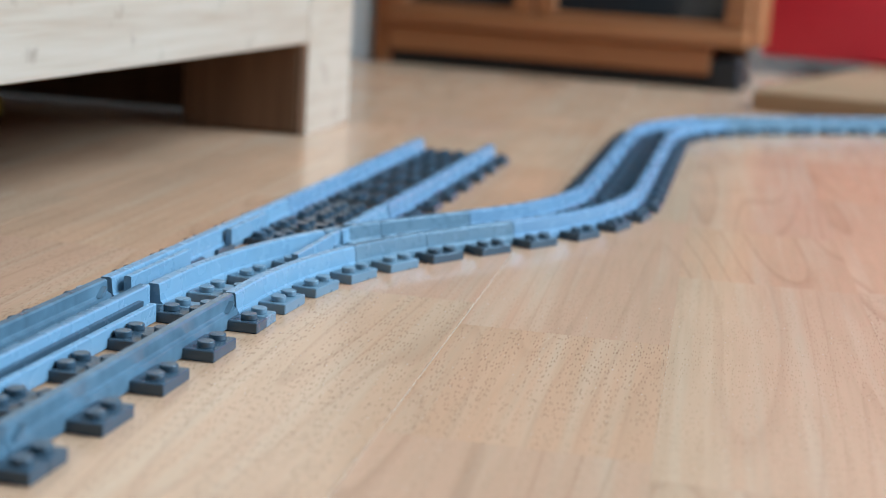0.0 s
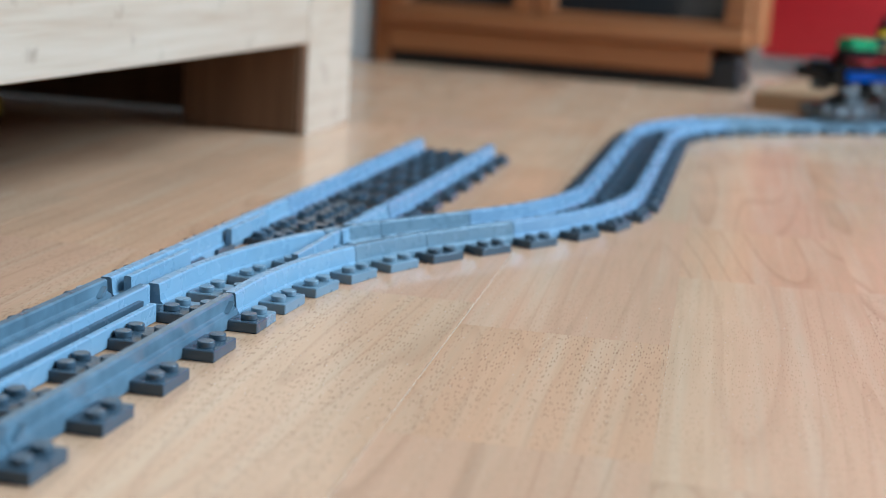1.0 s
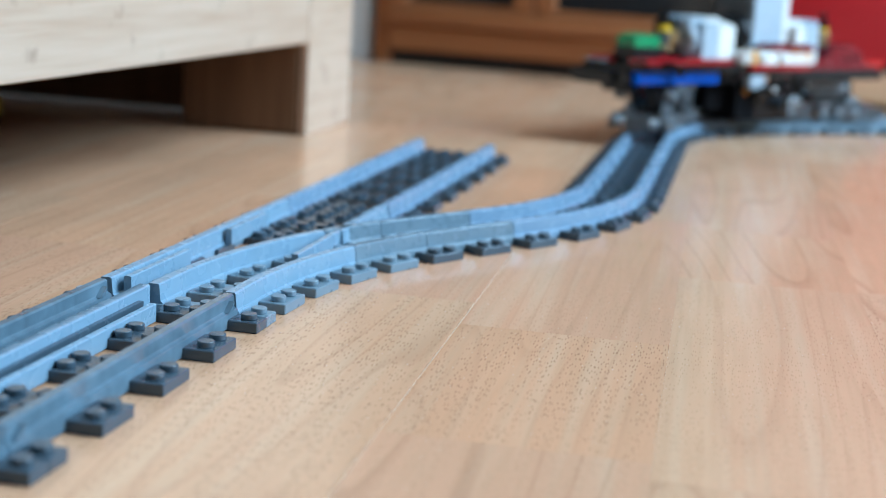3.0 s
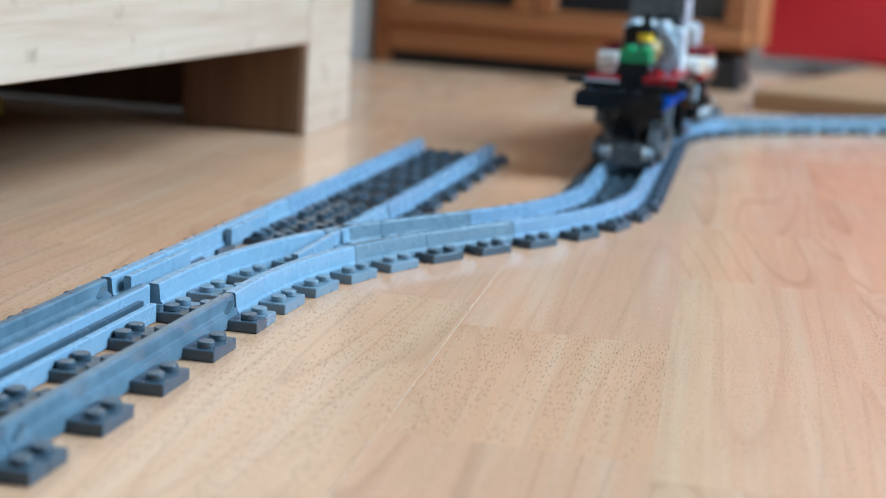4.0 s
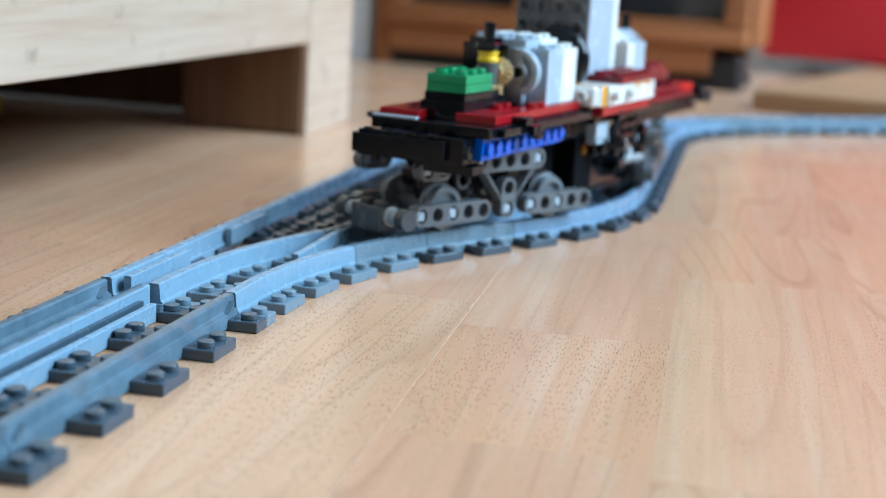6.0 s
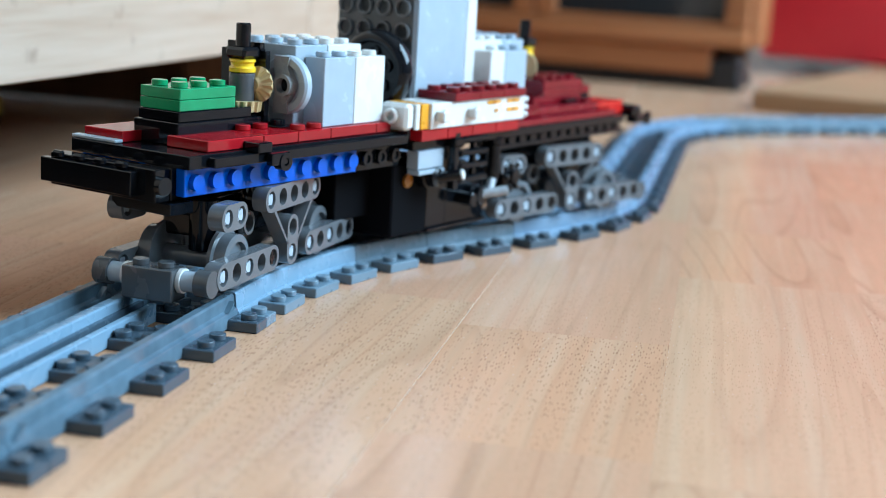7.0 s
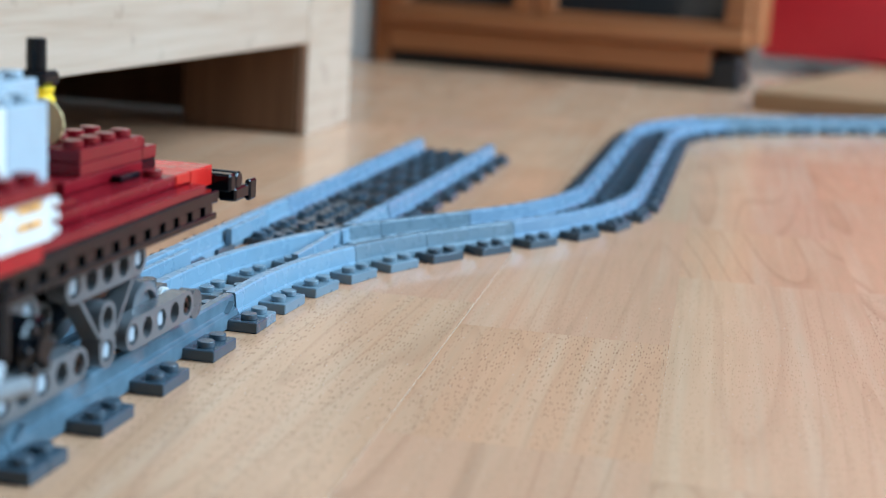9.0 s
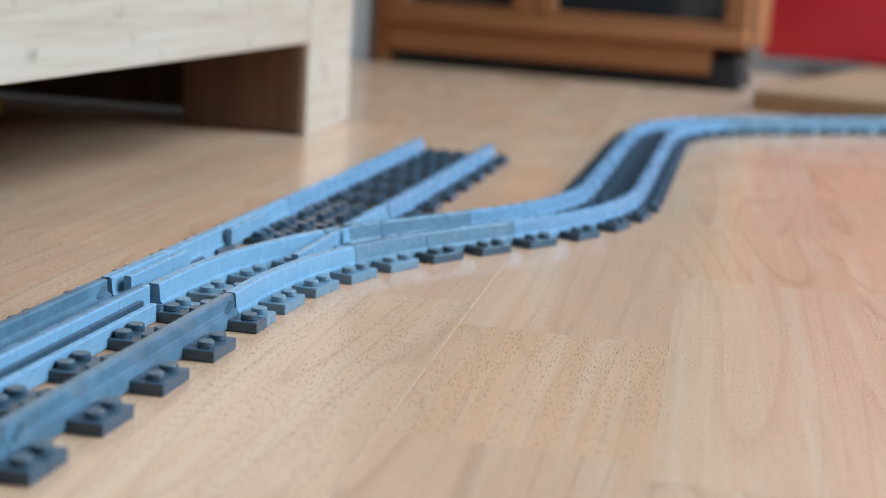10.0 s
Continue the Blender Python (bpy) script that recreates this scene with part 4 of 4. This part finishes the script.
    # rear dark red bricks
    step = block("rear_bricks", (-0.0230, 0.0205, 0.1300, 0.2040, 0.0498, 0.0526), DARK_RED, train, "dark red stepped bricks at the rear")
    block("side_plate", (-0.0250, 0.0252, 0.1300, 0.1680, 0.0473, 0.0496), DARK_RED, step)
    block("side_plate", (-0.0250, 0.0252, 0.1682, 0.2120, 0.0473, 0.0496), DARK_RED, step)
    block("motor_base", (-0.0130, 0.0190, 0.1150, 0.1560, 0.0527, 0.0540), DARK_RED, step)
    block("middle_brick", (-0.0040, 0.0120, 0.1640, 0.2036, 0.0527, 0.0556), DARK_RED, step)
    brick("upper_brick", -0.0040, 0.1715, 2, 4, 0.0557, 0.0587, DARK_RED, step, top=False)
    brick("upper_brick", -0.0040, 0.1715, 2, 4, 0.0588, 0.0618, DARK_RED, step)
    brick("end_brick", -0.0040, 0.2037, 2, 1, 0.0556, 0.0588, DARK_RED, step)
    block("black_inset", (-0.0038, 0.0118, 0.2038, 0.2116, 0.0527, 0.0555), BLACK, step)
    block("black_inset", (0.0122, 0.0150, 0.1860, 0.1960, 0.0527, 0.0543), BLACK, step)
    part("stud", rod(bmesh.new(), 0.0163, 0.1998, 0.0526, 0.0024, 0.0017, sides=16, bevel=0.0002), DARK_RED, step)
    red_tile = block("red_tile", (0.0010, 0.0210, 0.2125, 0.2262, 0.0473, 0.0526), BRIGHT_RED, train, "bright red tile at the rear end")
    block("tile", (0.0122, 0.0208, 0.2042, 0.2124, 0.0498, 0.0526), BRIGHT_RED, red_tile)
    hook = block("rear_clip", (0.0150, 0.0262, 0.2264, 0.2300, 0.0455, 0.0503), BLACK, train, "black clip at the rear end", 0.0006)
    part("knob", rod(bmesh.new(), 0.0150, 0.2330, 0.0480, 0.0024, 0.0110, "x", 16, bevel=0.0004), BLACK, hook)
    block("arm", (0.0210, 0.0262, 0.2302, 0.2400, 0.0425, 0.0462), BLACK, hook, bevel=0.0006)
    for x in (0.0200, 0.0248):
        block("jaw", (x, x + 0.0018, 0.2398, 0.2445, 0.0415, 0.0472), BLACK, hook, bevel=0.0005)
    tail = block("tail_beam", (-0.0255, 0.0205, 0.2202, 0.2262, 0.0400, 0.0470), BLACK, train, "black tail beam")
    # the box slung between the bogies
    tub = block("slung_box", (-0.0190, 0.0190, 0.0585, 0.0800, 0.0130, 0.0384), MATT_BLACK, train, "black box slung between the bogies", 0.0006)
    block("inner_box", (-0.0095, 0.0095, 0.0390, 0.0584, 0.0200, 0.0384), MATT_BLACK, tub)
    block("lower_tray", (-0.0170, 0.0186, 0.0803, 0.0925, 0.0140, 0.0384), BLACK, tub, "glossy black box side")
    block("lower_tray", (-0.0170, 0.0186, 0.0927, 0.1185, 0.0140, 0.0340), BLACK, tub, "glossy black box side")
    block("tray_lip", (-0.0195, 0.0198, 0.0803, 0.1190, 0.0124, 0.0139), BLACK, tub)
    part("orange_lamp", rod(bmesh.new(), 0.0191, 0.0665, 0.0325, 0.0024, 0.0010, "x", 16), AMBER, tub, "small orange lens")
    grey = block("grey_brick", (0.0208, 0.0256, 0.0635, 0.0790, 0.0372, 0.0436), LIGHT_GREY, train, "pale grey brick under the deck edge")
    block("foot", (0.0208, 0.0258, 0.0640, 0.0800, 0.0352, 0.0368), LIGHT_GREY, grey)
    ladder = block("ladder", (0.0262, 0.0290, 0.0812, 0.0842, 0.0290, 0.0490), BLACK, train, "glossy black ladder on the side")
    block("stile", (0.0262, 0.0284, 0.0945, 0.0965, 0.0300, 0.0470), BLACK, ladder)
    block("bracket", (0.0262, 0.0300, 0.0800, 0.0860, 0.0440, 0.0474), BLACK, ladder, bevel=0.0006)
    for k in range(4):
        z = 0.0312 + k * 0.0047
        block("rung", (0.0256, 0.0300, 0.0843, 0.1020, z, z + 0.0020), BLACK, ladder, bevel=0.0004)
    # taps, levers and the round drive beside the ladder
    tap_gear = part("tap", turned([(0.0, 0.0002), (0.0, 0.0040), (0.0034, 0.0040), (0.0040, 0.0034), (0.0070, 0.0034), (0.0074, 0.0028), (0.0080, 0.0002)], "x", 24), BLACK, train, "black tap with a pale end", m=pose(0.0190, 0.0755, 0.0335))
    part("nozzle", rod(bmesh.new(), 0, 0, 0, 0.0019, 0.0095, "x", 16, bevel=0.0003), BLACK, tap_gear, m=pose(0.0062, 0.0, 0.0, 0, -12, 18))
    part("tip", rod(bmesh.new(), 0, 0, 0, 0.0018, 0.0006, "x", 16), WHITE, tap_gear, m=pose(0.0062, 0.0, 0.0, 0, -12, 18) @ pose(0.0096, 0, 0))
    tap_gear = part("tap", turned([(0.0, 0.0002), (0.0, 0.0046), (0.0030, 0.0046), (0.0034, 0.0036), (0.0062, 0.0036), (0.0066, 0.0002)], "x", 24), BLACK, train, "black round tap with a bent spout", m=pose(0.0187, 0.1085, 0.0235))
    part("spout", rod(bmesh.new(), 0, 0, 0, 0.0018, 0.0105, "x", 16, bevel=0.0003), CAP_GREY, tap_gear, "shiny grey spout", m=pose(0.0050, 0.0, 0.0005, 0, -8, 52))
    part("hub", rod(bmesh.new(), 0, 0, 0, 0.0024, 0.0070, "x", 16, bevel=0.0003), BLACK, tap_gear, m=pose(0.0, -0.0075, -0.0004))
    lever = part("lever", rod(bmesh.new(), 0.0235, 0.1165, 0.0290, 0.0024, 0.0130, "z", 18, bevel=0.0004), BLACK, train, "black upright lever with a bent foot")
    part("cap", rod(bmesh.new(), 0.0235, 0.1165, 0.0421, 0.0032, 0.0026, "z", 18, bevel=0.0004), BLACK, lever)
    part("elbow", rod(bmesh.new(), 0, 0, 0, 0.0017, 0.0090, "x", 14, bevel=0.0003), CAP_GREY, lever, "shiny grey elbow", m=pose(0.0235, 0.1165, 0.0295, 0, 40, -70))
    drive = part("side_drive", turned([(0.0, 0.0002), (0.0, 0.0062), (0.0050, 0.0062), (0.0056, 0.0054), (0.0056, 0.0030), (0.0074, 0.0028), (0.0074, 0.0002)], "x", 28), BLACK, train, "round black drive with small studs", m=pose(0.0195, 0.1285, 0.0290))
    for k in range(6):
        a = radians(60 * k)
        part("stud", rod(bmesh.new(), 0.0052, 0.0046 * math.cos(a), 0.0046 * math.sin(a), 0.0012, 0.0016, "x", 12, bevel=0.0002), BLACK, drive)
    # the middle and rear assemblies sit six millimetres nearer the leading end
    for ob in train.children:
        y = ob.matrix_basis.translation.y + sum(v.co.y for v in ob.data.vertices) / len(ob.data.vertices)
        if y > 0.0485:
            ob.matrix_basis = Matrix.Translation((0, -0.006, 0)) @ ob.matrix_basis
    a, wa = build_bogie(train, "front_bogie", True)
    b, wb = build_bogie(train, "rear_bogie", False)
    return train, a, b, wa + wb


TRAIN, BOGIE_A, BOGIE_B, WHEELS = build_train()

# how far the leading pivot has still to go along the line, second by second
RUN = ((-1.0, 1.300), (0.0, 1.115), (1.0, 0.945), (1.5, 0.867), (2.0, 0.820), (2.6, 0.770), (3.8, 0.5867), (4.5, 0.505), (5.0, 0.435), (5.5, 0.370), (6.2, 0.2865),
       (6.8, 0.2050), (7.2, 0.1465), (7.5, 0.0980), (8.0, 0.0275), (8.5, -0.0430), (9.0, -0.1215), (9.5, -0.2050), (10.0, -0.2890), (11.0, -0.4570))


def run_at(t):
    """A smooth pass through the table."""
    n = next(i for i in range(1, len(RUN) - 2) if t <= RUN[i + 1][0] + 1e-6)
    (ta, a), (tb, b), (tc, c), (td, d) = RUN[n - 1:n + 3]
    u, w = (t - tb) / (tc - tb), tc - tb
    m0, m1 = (c - a) / (tc - ta) * w, (d - b) / (td - tb) * w
    return (2 * u**3 - 3 * u**2 + 1) * b + (u**3 - 2 * u**2 + u) * m0 + (3 * u**2 - 2 * u**3) * c + (u**3 - u**2) * m1


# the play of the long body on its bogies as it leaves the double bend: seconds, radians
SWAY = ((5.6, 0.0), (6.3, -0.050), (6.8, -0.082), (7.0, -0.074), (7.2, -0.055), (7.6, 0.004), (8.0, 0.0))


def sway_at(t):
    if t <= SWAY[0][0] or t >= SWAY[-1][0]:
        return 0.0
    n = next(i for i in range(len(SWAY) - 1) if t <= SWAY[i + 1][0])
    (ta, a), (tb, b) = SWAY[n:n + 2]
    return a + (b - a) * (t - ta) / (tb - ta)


def motions():
    body, first, second, spins = [], [], [], [[] for _ in WHEELS]
    for i in range(151):
        t = i / 15
        s = run_at(t)
        x0, y0, h0 = line_at(s)
        x1, y1, h1 = line_at(s + SPAN)
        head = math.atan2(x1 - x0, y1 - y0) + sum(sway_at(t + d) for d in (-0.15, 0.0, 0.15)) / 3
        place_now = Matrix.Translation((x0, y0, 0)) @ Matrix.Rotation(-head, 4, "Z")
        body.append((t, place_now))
        first.append((t, place_now.inverted() @ line_pose(s - 0.005)))
        second.append((t, place_now.inverted() @ line_pose(s + SPAN + 0.0015)))
        for k, (w, y) in enumerate(WHEELS):
            spins[k].append((t, pose(0, y, 0.0176) @ Matrix.Rotation(-s / 0.0084, 4, "X")))
    walk(TRAIN, body)
    walk(BOGIE_A, first)
    walk(BOGIE_B, second)
    for (w, y), rows in zip(WHEELS, spins):
        walk(w, rows)


# ---- the floor's strips ----
def build_strips():
    rng = random.Random(7)
    lengths = (0.105, 0.16, 0.215, 0.29)
    width = 0.0632
    meshes, pored = [], []
    for i, length in enumerate(lengths):
        bm = box(bmesh.new(), 0.00001, width - 0.00001, 0.00001, length - 0.00001, -0.0034, 0.0, 0.00001)
        me = bpy.data.meshes.new("strip")
        bm.to_mesh(me)
        bm.free()
        me.materials.append(LAMINATE)
        meshes.append(me)
        me = me.copy()
        me.materials.clear()
        me.materials.append(PORED_LAMINATE)
        pored.append(me)
    turn = Matrix.Rotation(radians(TURN), 4, "Z") @ Matrix.Translation((0.0897, 0, 0))
    for c in range(-18, 13):
        board = math.floor(c / 3)
        x = c * width + board * 0.00034
        y = -0.42 - rng.random() * 0.2
        if c == 0:
            y = 0.0575 - 0.105 * 2 - 0.29
            todo = [3, 0, 0, 0, 2, 1, 3]
        else:
            todo = []
        while y < 1.9:
            i = todo.pop(0) if todo else rng.choice((2, 3, 3, 3)) if abs(c) > 5 or y > 0.7 else rng.choice((0, 1, 2, 3))
            dotted = 0.05 < y < 0.06 if c == 0 else y < 0.3 and c < 0 and rng.random() < 0.7 or rng.random() < 0.2 and c != 1
            ob = new("strip", (pored if dotted else meshes)[i])
            ob.parent = FLOOR
            ob.matrix_basis = turn @ Matrix.Translation((x, y, 0))
            y += lengths[i]


def build_outer_strips():
    """The strips further off, out to the walls, as one sheet of separate boards."""
    rng = random.Random(19)
    width = 0.0632
    turn = Matrix.Rotation(radians(TURN), 4, "Z") @ Matrix.Translation((0.0897, 0, 0))
    bm = bmesh.new()
    for c in range(-50, 40):
        x = c * width + math.floor(c / 3) * 0.00034
        y = -2.9 - rng.random() * 0.25
        while y < 3.2:
            length = rng.choice((0.215, 0.29, 0.29))
            inner = -18 <= c < 13 and y > -0.42 and y + length < 1.9
            corners = [Vector((x + dx, y + dy, -0.0001)) for dx, dy in ((0.0001, 0.0001), (width - 0.0001, 0.0001), (width - 0.0001, length - 0.0001), (0.0001, length - 0.0001))]
            if not inner:
                bm.faces.new([bm.verts.new(p) for p in corners])
            y += length
    # cut off at the walls
    back = turn.inverted()
    for spot, way in (((-2.299, 0, 0), (-1, 0, 0)), ((1.899, 0, 0), (1, 0, 0)), ((0, -1.999, 0), (0, -1, 0)), ((0, 2.599, 0), (0, 1, 0))):
        bmesh.ops.bisect_plane(bm, geom=bm.verts[:] + bm.edges[:] + bm.faces[:], plane_co=back @ Vector(spot), plane_no=back.to_3x3() @ Vector(way), clear_outer=True)
    tagged(part("outer_strips", bm, JOINED_LAMINATE, FLOOR, m=turn), kind="stuff")


build_outer_strips()
build_strips()

motions()
